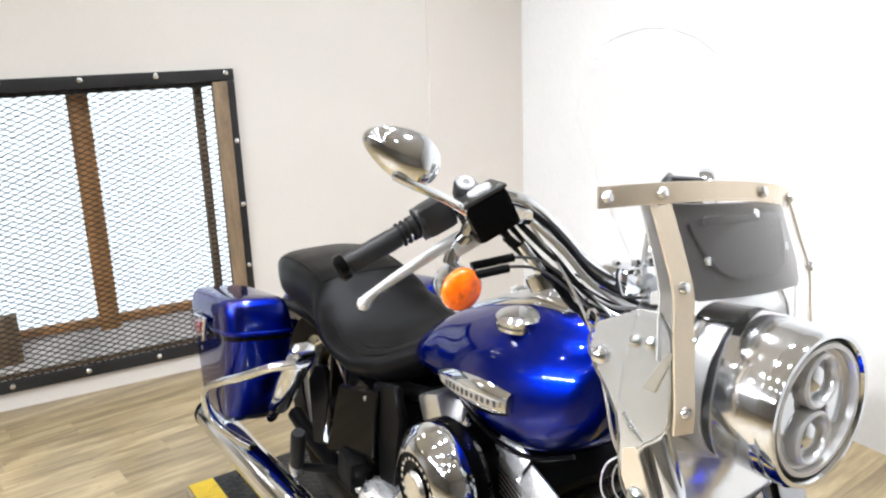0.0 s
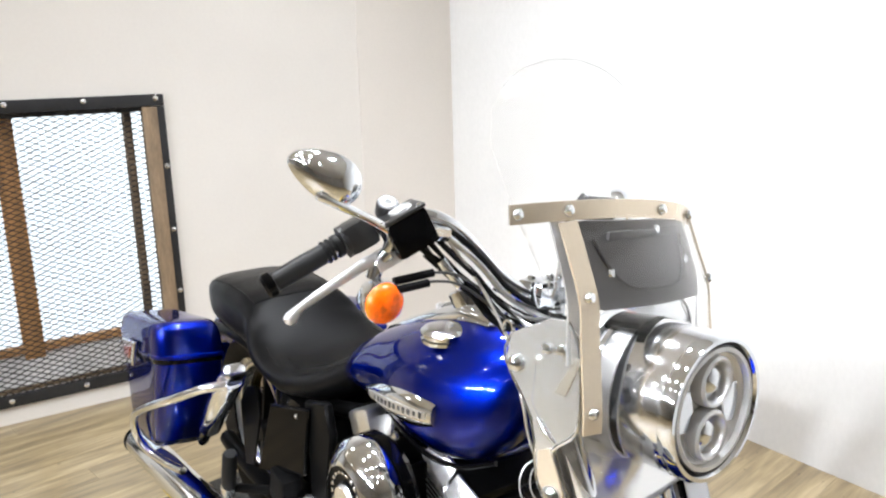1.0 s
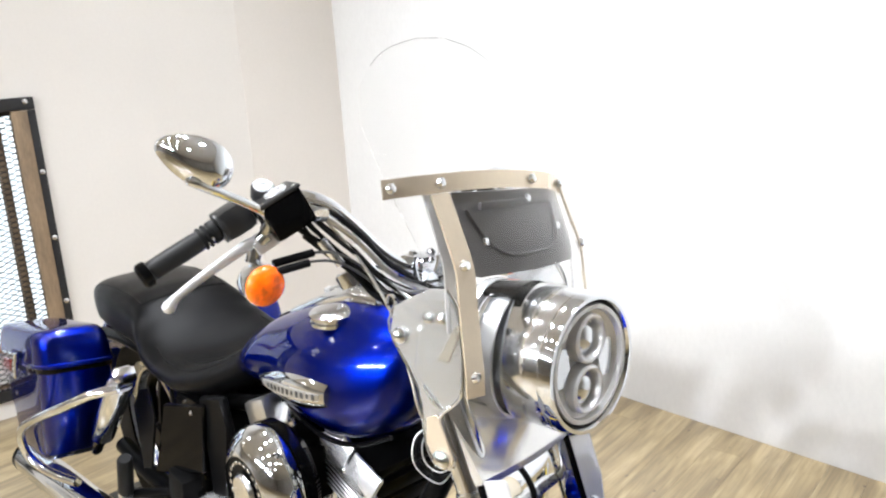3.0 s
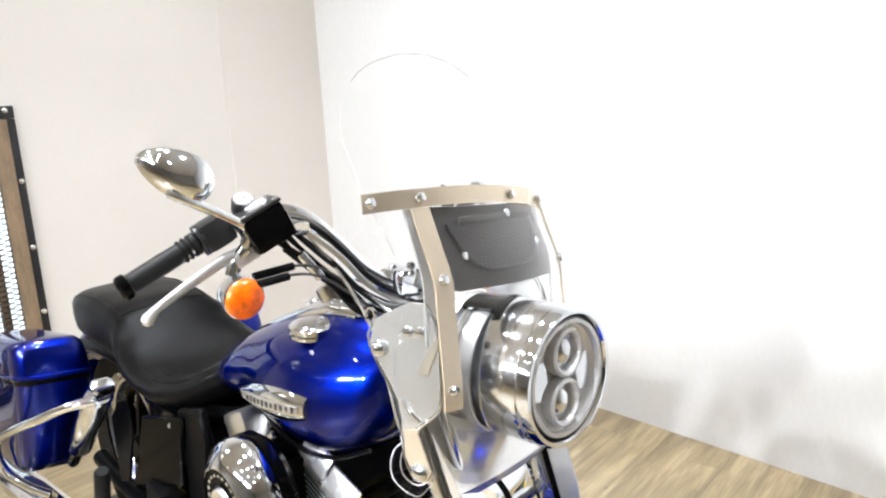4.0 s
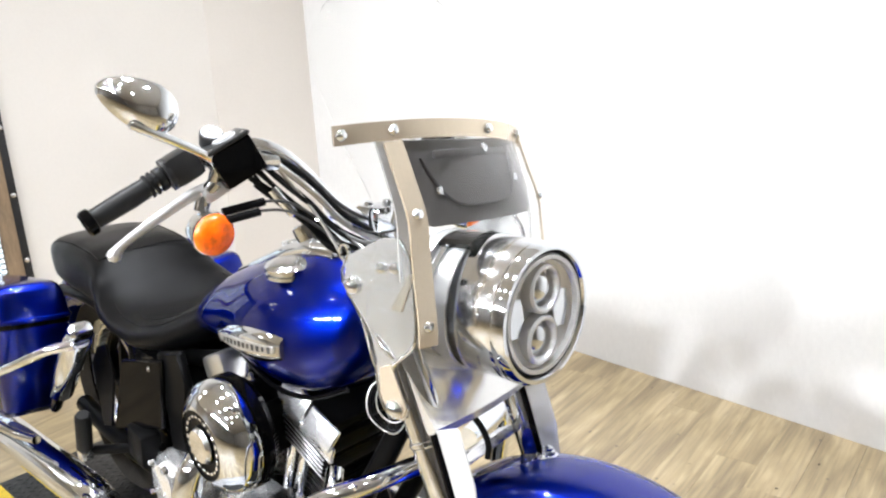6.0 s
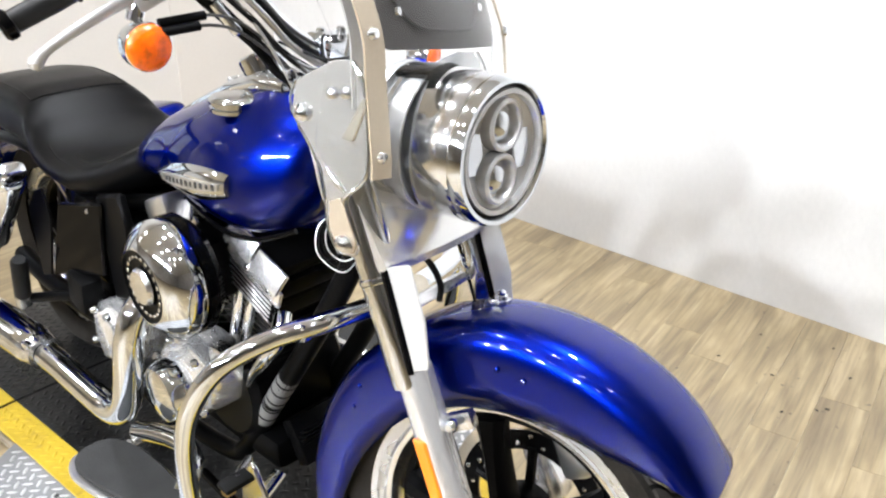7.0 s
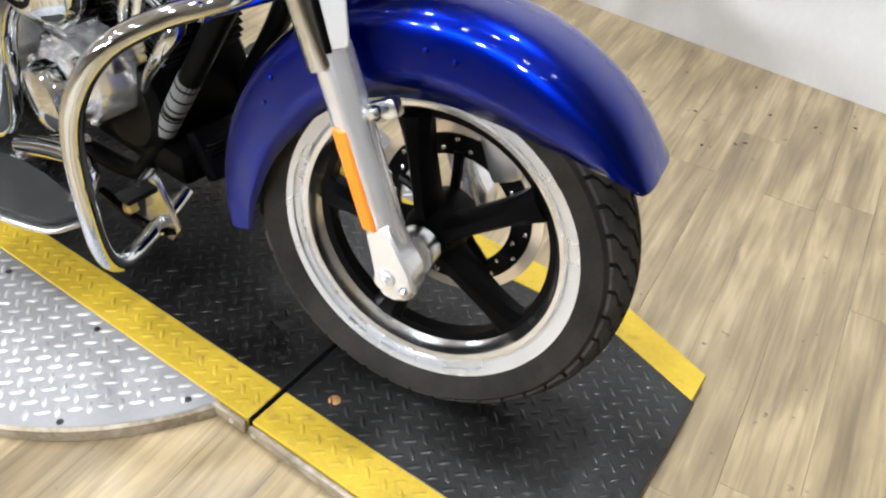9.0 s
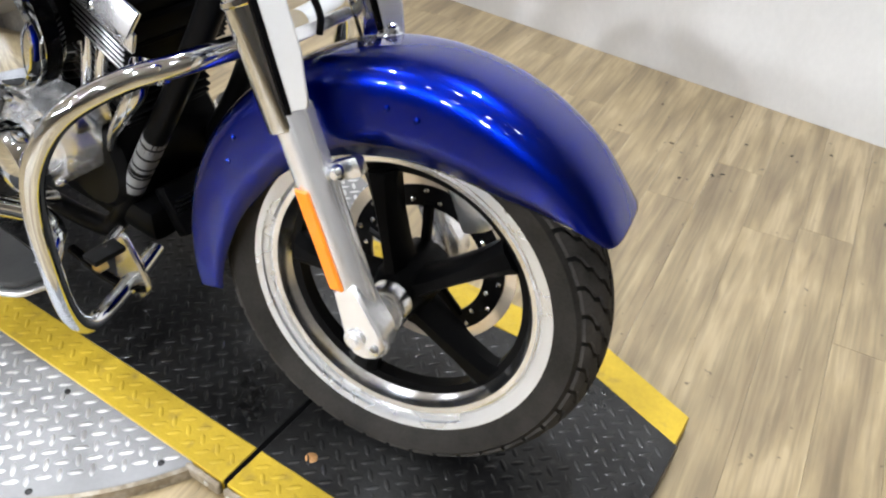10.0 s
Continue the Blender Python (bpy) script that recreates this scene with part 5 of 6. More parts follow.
rings = [tank_section(*row) for row in TX_FINE]
tank = part("fuel_tank", loft(rings), BLUE, bike, "deep blue metallic fuel tank")
part("tank_seam", sweep([(-0.40, -0.09, 0.730), (-0.47, -0.115, 0.702), (-0.56, -0.125, 0.694), (-0.66, -0.118, 0.704), (-0.76, -0.098, 0.722)], 0.005, 8, 5), BLACK_GLOSS, tank)
for side in (-1, 1):
    cap = part("fuel_cap", lathe([(-0.006, 0.040), (0.000, 0.040), (0.001, 0.036), (0.005, 0.036), (0.007, 0.041), (0.012, 0.041), (0.016, 0.037), (0.018, 0.026), (0.019, 0)], (-0.557, 0.082 * side, 0.910), (0.06, 0.02 * side, 1), 40), CHROME, tank, "chrome fuel cap")
    # wing-shaped emblem
    def wing(t_, f_, proud):
        """A point on the emblem: t_ along it, f_ from its lower to its upper edge."""
        x, z = -0.745 + 0.254 * t_, 0.762 + 0.038 * t_ + f_ * (0.0300 * math.sin(math.pi * (0.05 + 0.77 * t_)) ** 0.7)
        return (x, side * (tank_y(x, z) + proud), z)
    rings = []
    for t_ in [i / 16 for i in range(17)]:
        front_ = [wing(t_, k_ / 4, 0.002 + 0.008 * (1 - (k_ / 4) ** 4)) for k_ in range(-4, 5)]
        rings.append(front_ + [wing(t_, 1, -0.006), wing(t_, -1, -0.006)])
    em = part("tank_emblem", loft(rings), CHROME, tank, "chrome winged tank emblem")
    rings = [[wing(t_, f_ * (0.62 - 0.30 * t_), 0.0101) for f_ in (-1, -0.4, 0.2, 0.8)] + [wing(t_, f_ * (0.62 - 0.30 * t_), 0.0085) for f_ in (0.8, -1)] for t_ in [0.06 + i * 0.035 for i in range(16)]]
    part("emblem_recess", loft(rings), STICKER, em, "dull grey recess in the emblem")
    rings = [[wing(t_, f_ * (0.44 - 0.18 * t_), 0.0125) for f_ in (-1, -0.3, 0.3, 0.9)] + [wing(t_, f_ * (0.44 - 0.18 * t_), 0.0095) for f_ in (0.9, -1)] for t_ in [0.12 + i * 0.055 for i in range(16)]]
    part("emblem_blade", loft(rings), BRUSHED, em, "bright centre blade")
    for i in range(11):
        x, _, z = wing(0.24 + 0.066 * i, 0.0, 0)
        part("letter_bar", box((x, side * (tank_y(x, z) + 0.0128), z), (0.0060 + 0.0012 * (i * 7 % 3), 0.003, 0.0085 + 0.0014 * (i * 5 % 3)), 0.001), CABLE_GREY, em)
rings = [oval(x, 0, z, w, h, 20, 2.6) for x, z, w, h in ((-0.47, 0.935, 0.02, 0.01), (-0.48, 0.940, 0.040, 0.020), (-0.56, 0.938, 0.044, 0.024), (-0.66, 0.908, 0.040, 0.020), (-0.78, 0.862, 0.032, 0.016), (-0.86, 0.830, 0.022, 0.012), (-0.88, 0.82, 0.01, 0.008))]
dash = part("dash_console", loft(rings), CHROME, tank, "chrome tank console")
part("gauge_cup", lathe([(-0.06, 0.026), (-0.03, 0.033), (0.01, 0.040), (0.020, 0.041), (0.024, 0.038), (0.020, 0.034), (0.019, 0)], (-0.578, 0, 0.955), (-0.42, 0, 0.9), 40), CHROME, dash, "chrome speedometer cup")
knob = part("ignition_knob", lathe([(-0.02, 0.016), (0.0, 0.018), (0.022, 0.018), (0.026, 0.013), (0.027, 0)], (-0.660, 0, 0.906), (-0.3, 0, 1), 24), CHROME, dash, "ribbed chrome ignition switch")
for k_ in range(10):
    a = 2 * math.pi * k_ / 10
    part("dash_rib", sweep([(-0.660 + math.cos(a) * 0.018, math.sin(a) * 0.018, 0.899), (-0.667 + math.cos(a) * 0.018, math.sin(a) * 0.018, 0.928)], 0.003, 6, 1), BRUSHED, knob)

# two-up seat
SX = [(-0.835, 0.795, 0.770, 0.045), (-0.86, 0.803, 0.715, 0.082), (-0.92, 0.778, 0.668, 0.120), (-1.00, 0.735, 0.632, 0.164), (-1.10, 0.706, 0.618, 0.186), (-1.20, 0.702, 0.636, 0.190), (-1.28, 0.722, 0.645, 0.184),
      (-1.335, 0.757, 0.655, 0.168), (-1.385, 0.789, 0.655, 0.153), (-1.45, 0.806, 0.658, 0.150), (-1.57, 0.811, 0.662, 0.150), (-1.67, 0.803, 0.668, 0.145), (-1.75, 0.788, 0.680, 0.125), (-1.79, 0.770, 0.695, 0.09), (-1.805, 0.750, 0.715, 0.04)]
def dished(p):
    """Hollows the rider's place and lifts the rear edge of it into a fold."""
    x, y, z = p
    a, b, w = (float(np.interp(-x, [-r[0] for r in SX], [r[i] for r in SX])) for i in (1, 2, 3))
    if z < (a + b) / 2:
        return p
    hollow = 0.024 * math.exp(-((x + 1.12) / 0.13) ** 2) * max(0.0, 1 - (y / (0.72 * w)) ** 2) - 0.006 * math.exp(-((x + 1.30) / 0.035) ** 2) * max(0.0, 1 - (y / w) ** 2)
    return (x, y, z - hollow)


SX = [tuple(float(v) for v in row) for row in zip(*[np.interp(np.linspace(0, 1, 43), np.linspace(0, 1, len(SX)), col) for col in zip(*SX)])]
rings = [[dished(p) for p in oval(x, 0, (a + b) / 2, w, (a - b) / 2, 40, 2.4 + 1.1 * (x < -1.34), 2.3 + 1.9 * (x < -1.34))] for x, a, b, w in SX]
seat = part("seat", loft(rings), LEATHER, bike, "black stitched leather two-up seat")
sub = seat.modifiers.new("soft", "SUBSURF")
sub.levels = sub.render_levels = 1


def seat_z(x, y):
    """Height of the seat's upper face."""
    xs = [-r[0] for r in SX]
    a, b, w = (float(np.interp(-x, xs, [r[i] for r in SX])) for i in (1, 2, 3))
    p = 2.4 + 1.1 * (x < -1.34)
    return dished((x, y, (a + b) / 2 + (a - b) / 2 * max(0.0, 1 - min(1.0, abs(y) / w) ** p) ** (1 / p)))[2]


def seat_line(name, pts, r=0.0024):
    part(name, sweep([(x, y, seat_z(x, y) - 0.0005) for x, y in pts], r, 6, 3), LEATHER, seat)


seat_line("dish_seam", [(-1.13 + 0.17 * math.cos(a), 0.125 * math.sin(a)) for a in [-1.9 + 0.2 * i for i in range(20)]])
seat_line("pillion_seam", [(-1.395, y / 100) for y in range(-12, 13, 2)])
for side in (-1, 1):
    seat_line("pillion_seam", [(-1.395 - 0.03 * i, 0.118 * side) for i in range(12)])
    seat_line("rider_seam", [(-0.90 - 0.04 * i, side * y_) for i, y_ in enumerate((0.095, 0.115, 0.132, 0.145, 0.152, 0.155, 0.156, 0.155, 0.152, 0.146))])

# saddlebags
BODY = [(0.372, -1.64, -1.77, 0.055), (0.380, -1.605, -1.80, 0.072), (0.41, -1.565, -1.825, 0.083), (0.47, -1.505, -1.842, 0.089), (0.56, -1.448, -1.848, 0.090), (0.640, -1.415, -1.850, 0.090), (0.664, -1.412, -1.850, 0.090)]
LID = [(0.664, -1.403, -1.857, 0.095), (0.667, -1.400, -1.860, 0.098), (0.674, -1.400, -1.860, 0.098), (0.677, -1.404, -1.857, 0.095), (0.712, -1.408, -1.853, 0.092), (0.740, -1.414, -1.846, 0.087), (0.752, -1.420, -1.838, 0.081), (0.759, -1.430, -1.828, 0.073), (0.763, -1.445, -1.81, 0.060), (0.765, -1.49, -1.77, 0.030)]


def bag_rings(levels, side):
    """Rounded plan sections, level by level; the bag falls towards its tail and with the bike's lean."""
    out_ = []
    for z, xf, xr, hw in levels:
        ring_ = []
        for i in range(48):
            a = 2 * math.pi * i / 48
            c, s = math.cos(a), math.sin(a)
            x = (xf + xr) / 2 + (xf - xr) / 2 * math.copysign(abs(c) ** 0.30, c)
            y = hw * math.copysign(abs(s) ** 0.34, s) - 0.285
            zz = z + 0.16 * (x + 1.42) - 0.13 * (y + 0.285)
            ring_.append((x, y, zz) if side < 0 else (x - 0.09, -y - 0.02, zz - 0.09))
        out_.append(ring_)
    return out_


for side in (-1, 1):
    bag = part("saddlebag", loft(bag_rings(BODY, side)), BLUE, bike, "hard blue saddlebag")
    part("bag_lid", loft(bag_rings(LID, side)), BLUE, bag, "glossy blue saddlebag lid")
    part("lid_trim", loft(bag_rings([(0.6645, -1.409, -1.853, 0.093), (0.652, -1.409, -1.853, 0.0925), (0.650, -1.4135, -1.849, 0.0895)], side), cap=False), BLACK_GLOSS, bag)
    lens = part("bag_marker", slab([(0, 0.015), (0.115, 0.0), (0.185, 0.078), (0.045, 0.072)], (-1.735, side * (0.385 if side < 0 else 0.357), 0.592 if side < 0 else 0.50), (0.97, 0.0, 0.12), (-0.12, 0, 0.97), 0.010, 0.003), CHROME, bag, "chrome rear marker housing")
    part("red_lens", slab([(0.045, 0.026), (0.105, 0.020), (0.142, 0.060), (0.068, 0.056)], (-1.735, side * (0.387 if side < 0 else 0.359), 0.592 if side < 0 else 0.50), (0.97, 0.0, 0.12), (-0.12, 0, 0.97), 0.011, 0.002), RED_LENS, lens, "red marker lens")
    part("bag_guard", sweep([(-1.185, side * 0.275, 0.662), (-1.23, side * 0.325, 0.650), (-1.33, side * 0.372, 0.602), (-1.46, side * 0.392, 0.546), (-1.60, side * 0.398, 0.480), (-1.675, side * 0.396, 0.425), (-1.690, side * 0.388, 0.370), (-1.655, side * 0.372, 0.335), (-1.56, side * 0.350, 0.330), (-1.46, side * 0.33, 0.34)], 0.0115, 14, 6), CHROME, bike, "chrome saddlebag guard rail")
    # shock absorber behind its chrome cover
    sh = Vector((-1.205, side * 0.258, 0.668)), Vector((-1.495, side * 0.262, 0.392))
    d = sh[1] - sh[0]
    shock = part("shock_cover", lathe([(0, 0), (0, 0.026), (0.008, 0.031), (0.285, 0.031), (0.295, 0.025), (0.30, 0.016)], sh[0], d, 28), CHROME, bike, "chrome shock absorber cover")
    part("shock_body", lathe([(0.295, 0), (0.295, 0.016), (d.length - 0.02, 0.016), (d.length, 0.012), (d.length, 0)], sh[0], d, 24), BLACK_GLOSS, shock)
    part("shock_mount", lathe([(-0.03, 0), (-0.03, 0.018), (-0.02, 0.024), (0.012, 0.024), (0.02, 0.014), (0.02, 0)], sh[0] + Vector((0.0, side * 0.0, 0.012)), (0, side, 0), 24), CHROME, shock)
    # folded passenger peg
    pg0, pg1 = Vector((-1.225, side * 0.285, 0.385)), Vector((-1.165, side * 0.292, 0.505))
    peg = part("passenger_peg", lathe([(0, 0.014), (0.01, 0.0185), (0.12, 0.0185), (0.128, 0.014), (0.128, 0)], pg0, pg1 - pg0, 20), RUBBER, bike, "black folded passenger footpeg")
    part("peg_clevis", box(pg0 + Vector((-0.006, 0, -0.012)), (0.03, 0.03, 0.034), 0.006), POLISHED, peg, "polished peg clevis")
    part("peg_arm", sweep([pg0 + Vector((0.0, 0.02 * -side, -0.012)), (-1.12, side * 0.22, 0.40), (-1.02, side * 0.18, 0.42)], 0.012, 10, 4), BLACK_SATIN, peg)
    part("bag_bracket", slab([(-1.36, 0.54), (-1.30, 0.60), (-1.24, 0.62), (-1.22, 0.55), (-1.30, 0.38), (-1.36, 0.36)], (0, side * 0.185, 0), (1, 0, 0), (0, 0, 1), 0.006, 0.002), BLACK_SATIN, bike)

# rear wheel, fender, swingarm, belt side
REAR = Vector((-1.595, 0, 0.3225))
wheel(REAR, 0.3225, 0.155, 0.230, False, 20.0, "rear", "black rear tyre")
TR = list(range(8, 176, 6))
rear_fender = part("rear_fender", fender_skin(REAR, [0.405] * len(TR), [0.098] * len(TR), TR, fine([8, 60, 110, 175], [0.33, 0.30, 0.28, 0.36], TR), [0.35] * len(TR)), BLUE, bike, "deep blue rear fender")
sol = rear_fender.modifiers.new("thickness", "SOLIDIFY")
sol.thickness, sol.offset = 0.003, -1
part("fender_decal", slab([(0, 0), (0.06, 0), (0.055, 0.02), (0.004, 0.02)], (-1.62, -0.099, 0.700), (-1, 0, 0.05), (0, 0.25, 1), 0.002, 0), RED_LENS, rear_fender, "small red and white decal")
for side in (-1, 1):
    part("swingarm", sweep([(-1.02, 0.15 * side, 0.32), (-1.2, 0.165 * side, 0.325), (-1.42, 0.165 * side, 0.325), (-1.62, 0.15 * side, 0.3225)], 0.024, 12, 4), BLACK_SATIN, bike)
    part("fender_strut", sweep([(-1.05, 0.11 * side, 0.62), (-1.25, 0.125 * side, 0.645), (-1.5, 0.125 * side, 0.66), (-1.75, 0.115 * side, 0.63)], 0.016, 10, 4), BLACK_SATIN, bike)

# frame
for side in (-1, 1):
    tube = part("frame_downtube", sweep([(-0.27, 0.030 * side, 0.80), (-0.32, 0.055 * side, 0.66), (-0.43, 0.078 * side, 0.475), (-0.545, 0.085 * side, 0.31), (-0.645, 0.088 * side, 0.165), (-0.72, 0.095 * side, 0.118), (-0.95, 0.11 * side, 0.115), (-1.20, 0.11 * side, 0.125)], 0.0205, 16, 6), BLACK_SATIN, bike, "black frame downtube")
    if side < 0:
        for s0, s1 in ((0.05, 0.55), (0.62, 0.95)):
            a0, a1 = Vector((-0.468, -0.081, 0.42)), Vector((-0.575, -0.086, 0.266))
            p0, p1 = a0.lerp(a1, s0), a0.lerp(a1, s1)
            part("sticker", lathe([(0, 0.0208), (0.0, 0.0215), ((p1 - p0).length, 0.0215), ((p1 - p0).length, 0.0208)], p0, p1 - p0, 20), STICKER, tube, "grey printed tube sticker")
        for i in range(5):
            p0 = Vector((-0.468, -0.081, 0.42)).lerp(Vector((-0.575, -0.086, 0.266)), 0.12 + 0.17 * i)
            part("print_bar", lathe([(0, 0.0216), (0, 0.0219), (0.006, 0.0219), (0.006, 0.0216)], p0, (-0.107, -0.005, -0.154), 16), BLACK_PLASTIC, tube)
    part("frame_rail", sweep([(-0.30, 0.03 * side, 0.86), (-0.60, 0.05 * side, 0.73), (-0.85, 0.09 * side, 0.66), (-1.08, 0.11 * side, 0.60), (-1.15, 0.12 * side, 0.48), (-1.12, 0.12 * side, 0.30), (-1.08, 0.11 * side, 0.13)], 0.019, 12, 6), BLACK_SATIN, bike)
part("steering_head", lathe([(-0.10, 0), (-0.10, 0.036), (0.10, 0.036), (0.10, 0)], PIVOT + FORK_AXIS * 0.60, FORK_AXIS, 28), BLACK_SATIN, bike)
regulator = part("regulator", box((-0.505, -0.005, 0.23), (0.035, 0.12, 0.10), 0.006, Euler((0, radians(-32), 0)).to_matrix()), BLACK_SATIN, bike, "finned black regulator")
for i in range(6):
    part("fin", box((-0.478 - 0.006 * i, -0.005, 0.268 - 0.014 * i), (0.03, 0.11, 0.004), 0.001, Euler((0, radians(-32), 0)).to_matrix(), 1), BLACK_SATIN, regulator)

# V-twin engine
CRANK = Vector((-0.665, 0, 0.315))
part("crankcase", joined(
    lathe([(-0.115, 0), (-0.115, 0.10), (-0.10, 0.118), (0.10, 0.118), (0.115, 0.10), (0.115, 0)], CRANK, (0, 1, 0), 48),
    box(CRANK + Vector((-0.19, 0, -0.01)), (0.26, 0.20, 0.20), 0.025), box(CRANK + Vector((0, 0, -0.11)), (0.30, 0.20, 0.07), 0.02)), BLACK_SATIN, bike, "black engine crankcase")
for sgn, nm in ((1, "front"), (-1, "rear")):
    tilt = radians(22.5) * sgn
    rot = Euler((0, tilt, 0)).to_matrix()
    axis = rot @ Vector((0, 0, 1))
    lean = Euler((radians(-24), 0, 0)).to_matrix()
    cyl = part("cylinder", joined(lathe([(0.10, 0), (0.10, 0.062), (0.26, 0.062), (0.26, 0)], CRANK, axis, 32)), BLACK_SATIN, bike, "black finned cylinder")
    for i in range(9):
        part("fin", box(CRANK + axis * (0.125 + 0.0145 * i), (0.155 + 0.012 * math.sin(i), 0.165, 0.0045), 0.0015, rot, 1), BLACK_SATIN, cyl)
        part("fin_edge", box(CRANK + axis * (0.1274 + 0.0145 * i) + rot @ Vector((0, -0.080, 0)), (0.145, 0.006, 0.0012), 0, rot), BRUSHED, cyl)
    head = part("cylinder_head", box(CRANK + axis * 0.285, (0.160, 0.185, 0.052), 0.010, rot), BLACK_SATIN, bike, "finned cylinder head")
    for i in range(5):
        fin_ = part("head_fin", box(CRANK + axis * (0.262 + 0.0105 * i), (0.160, 0.200, 0.0045), 0.0015, rot, 1), BLACK_SATIN, head)
        part("fin_face", box(CRANK + axis * (0.262 + 0.0105 * i) + rot @ Vector((0, -0.1012, 0)), (0.150, 0.003, 0.0034), 0.001, rot, 1), BRUSHED, fin_, "bright machined fin edge")
    # black here paints dark reflections and tank shadow onto a polished box and cap
    rocker = part("rocker_box", box(CRANK + axis * 0.330, (0.158, 0.196, 0.045), 0.012, rot), BLACK_SATIN, head, "rocker box coloured black for its dark reflections, with polished side")
    part("rocker_cap", box(CRANK + axis * 0.366, (0.138, 0.178, 0.03), 0.012, rot), BLACK_SATIN, rocker, "rocker cap coloured black for the shadow under the tank")
    part("rocker_face", joined(box(CRANK + axis * 0.330 + rot @ Vector((0.008, -0.099, 0)), (0.172, 0.008, 0.036), 0.003, rot), box(CRANK + axis * 0.362 + rot @ Vector((-0.040, -0.093, 0)), (0.080, 0.010, 0.046), 0.003, rot @ lean),
                               box(CRANK + axis * 0.366 + rot @ Vector((0.050, -0.099, -0.004)), (0.080, 0.010, 0.044), 0.003, rot @ lean)), CAST_POLISH, rocker, "bright polished face")
    for bx in (-0.065, 0, 0.065):
        part("head_bolt", bolt_head(CRANK + axis * 0.335 + rot @ Vector((bx, -0.1025, 0)), (0, -1, 0), 0.008, 0.006), CHROME, head)
    part("pushrod_tube", sweep([CRANK + Vector((0.03 * sgn, -0.10, 0.09)), CRANK + axis * 0.27 + Vector((-0.03 * sgn, -0.088, 0))], 0.012, 14, 1), CHROME, cyl)
    part("pushrod_tube", sweep([CRANK + Vector((0.055 * sgn, -0.10, 0.075)), CRANK + axis * 0.27 + Vector((0.012 * sgn, -0.088, 0))], 0.012, 14, 1), CHROME, cyl)
# cam cover and timing cover
CAM = Vector((-0.685, 0, 0.365))
cam_cover = part("cam_cover", loft([[(x + CAM.x, y_, z * s_ + CAM.z) for x, z in [(-0.098 * s_, 0.005), (-0.085 * s_, 0.055), (-0.045 * s_, 0.078), (0.03 * s_, 0.080), (0.085 * s_, 0.062), (0.10 * s_, 0.01), (0.085 * s_, -0.045), (0.03 * s_, -0.085), (-0.03 * s_, -0.088), (-0.08 * s_, -0.05)]]
                                   for y_, s_ in ((-0.10, 1.0), (-0.160, 1.0), (-0.178, 0.91), (-0.180, 0.82), (-0.196, 0.70), (-0.199, 0.6))]), CAST_POLISH, bike, "polished cam cover")
part("timing_cover", lathe([(0, 0.064), (0.028, 0.064), (0.046, 0.056), (0.052, 0.040), (0.054, 0)], (CAM.x - 0.008, -0.194, CAM.z - 0.022), (0, -1, 0), 40), CHROME, cam_cover, "chrome timing cover")
for bx, bz in ((-0.125, 0.06), (0.03, 0.11), (0.04, 0.0), (-0.055, 0.125), (-0.11, -0.01)):
    part("cover_bolt", bolt_head((CAM.x + 0.04 + bx, -0.190, CAM.z - 0.045 + bz), (0, -1, 0), 0.009, 0.014), CHROME, cam_cover)
for dx, dz in ((-0.075, 0.135), (0.075, 0.12)):
    part("tappet_block", box(CRANK + Vector((dx, -0.13, dz)), (0.05, 0.07, 0.05), 0.010), POLISHED, bike, "polished lifter block")
part("gear_cover", loft([[(x - 0.975, y_, z * (0.4 + 0.6 * s_) + 0.342) for x, z in [(-0.075 * s_, 0.0), (-0.06 * s_, 0.065), (0.0, 0.085), (0.06 * s_, 0.06), (0.075 * s_, 0.0), (0.05 * s_, -0.055), (-0.03 * s_, -0.065)]] for y_, s_ in ((-0.09, 1), (-0.188, 1), (-0.196, 0.93), (-0.198, 0.72), (-0.212, 0.66), (-0.216, 0.55))]), CAST_POLISH, bike, "polished transmission cover")
for bx, bz in ((-1.005, 0.405), (-0.94, 0.41), (-1.03, 0.32)):
    part("cover_bolt", bolt_head((bx, -0.210, bz), (0, -1, 0), 0.009, 0.012), CHROME, bike)

# air cleaner
AC = Vector((-0.646, -0.185, 0.601))
air = part("air_cleaner", lathe([(0, 0.096), (0.004, 0.110), (0.022, 0.114), (0.040, 0.108), (0.056, 0.091), (0.066, 0.075), (0.068, 0.069)], AC, (0, -1, 0), 72), CHROME, bike, "round chrome air cleaner cover")
part("backing_plate", lathe([(-0.035, 0), (-0.035, 0.100), (-0.02, 0.113), (0.0, 0.113), (0.003, 0.09)], AC, (0, -1, 0), 60), BLACK_GLOSS, air, "black air cleaner backing plate")
part("inset_ring", lathe([(0.068, 0.0695), (0.064, 0.067), (0.060, 0.038), (0.066, 0.0365)], AC, (0, -1, 0), 60), BLACK_SATIN, air, "dark lettered inset ring")
part("centre_boss", lathe([(0.058, 0.0365), (0.068, 0.0355), (0.074, 0.031), (0.077, 0)], AC, (0, -1, 0), 48), POLISHED, air, "polished centre medallion")
for i in range(22):
    a = 2 * math.pi * i / 22
    part("letter_bar", box(AC + Vector((math.cos(a) * 0.0555, -0.0645, math.sin(a) * 0.0555)), (0.009, 0.003, 0.006), 0.0008, Euler((0, -a + math.pi / 2, 0)).to_matrix(), 1), CHROME, air)
part("intake_horn", box((-0.66, -0.12, 0.60), (0.12, 0.10, 0.12), 0.02), BLACK_SATIN, bike)

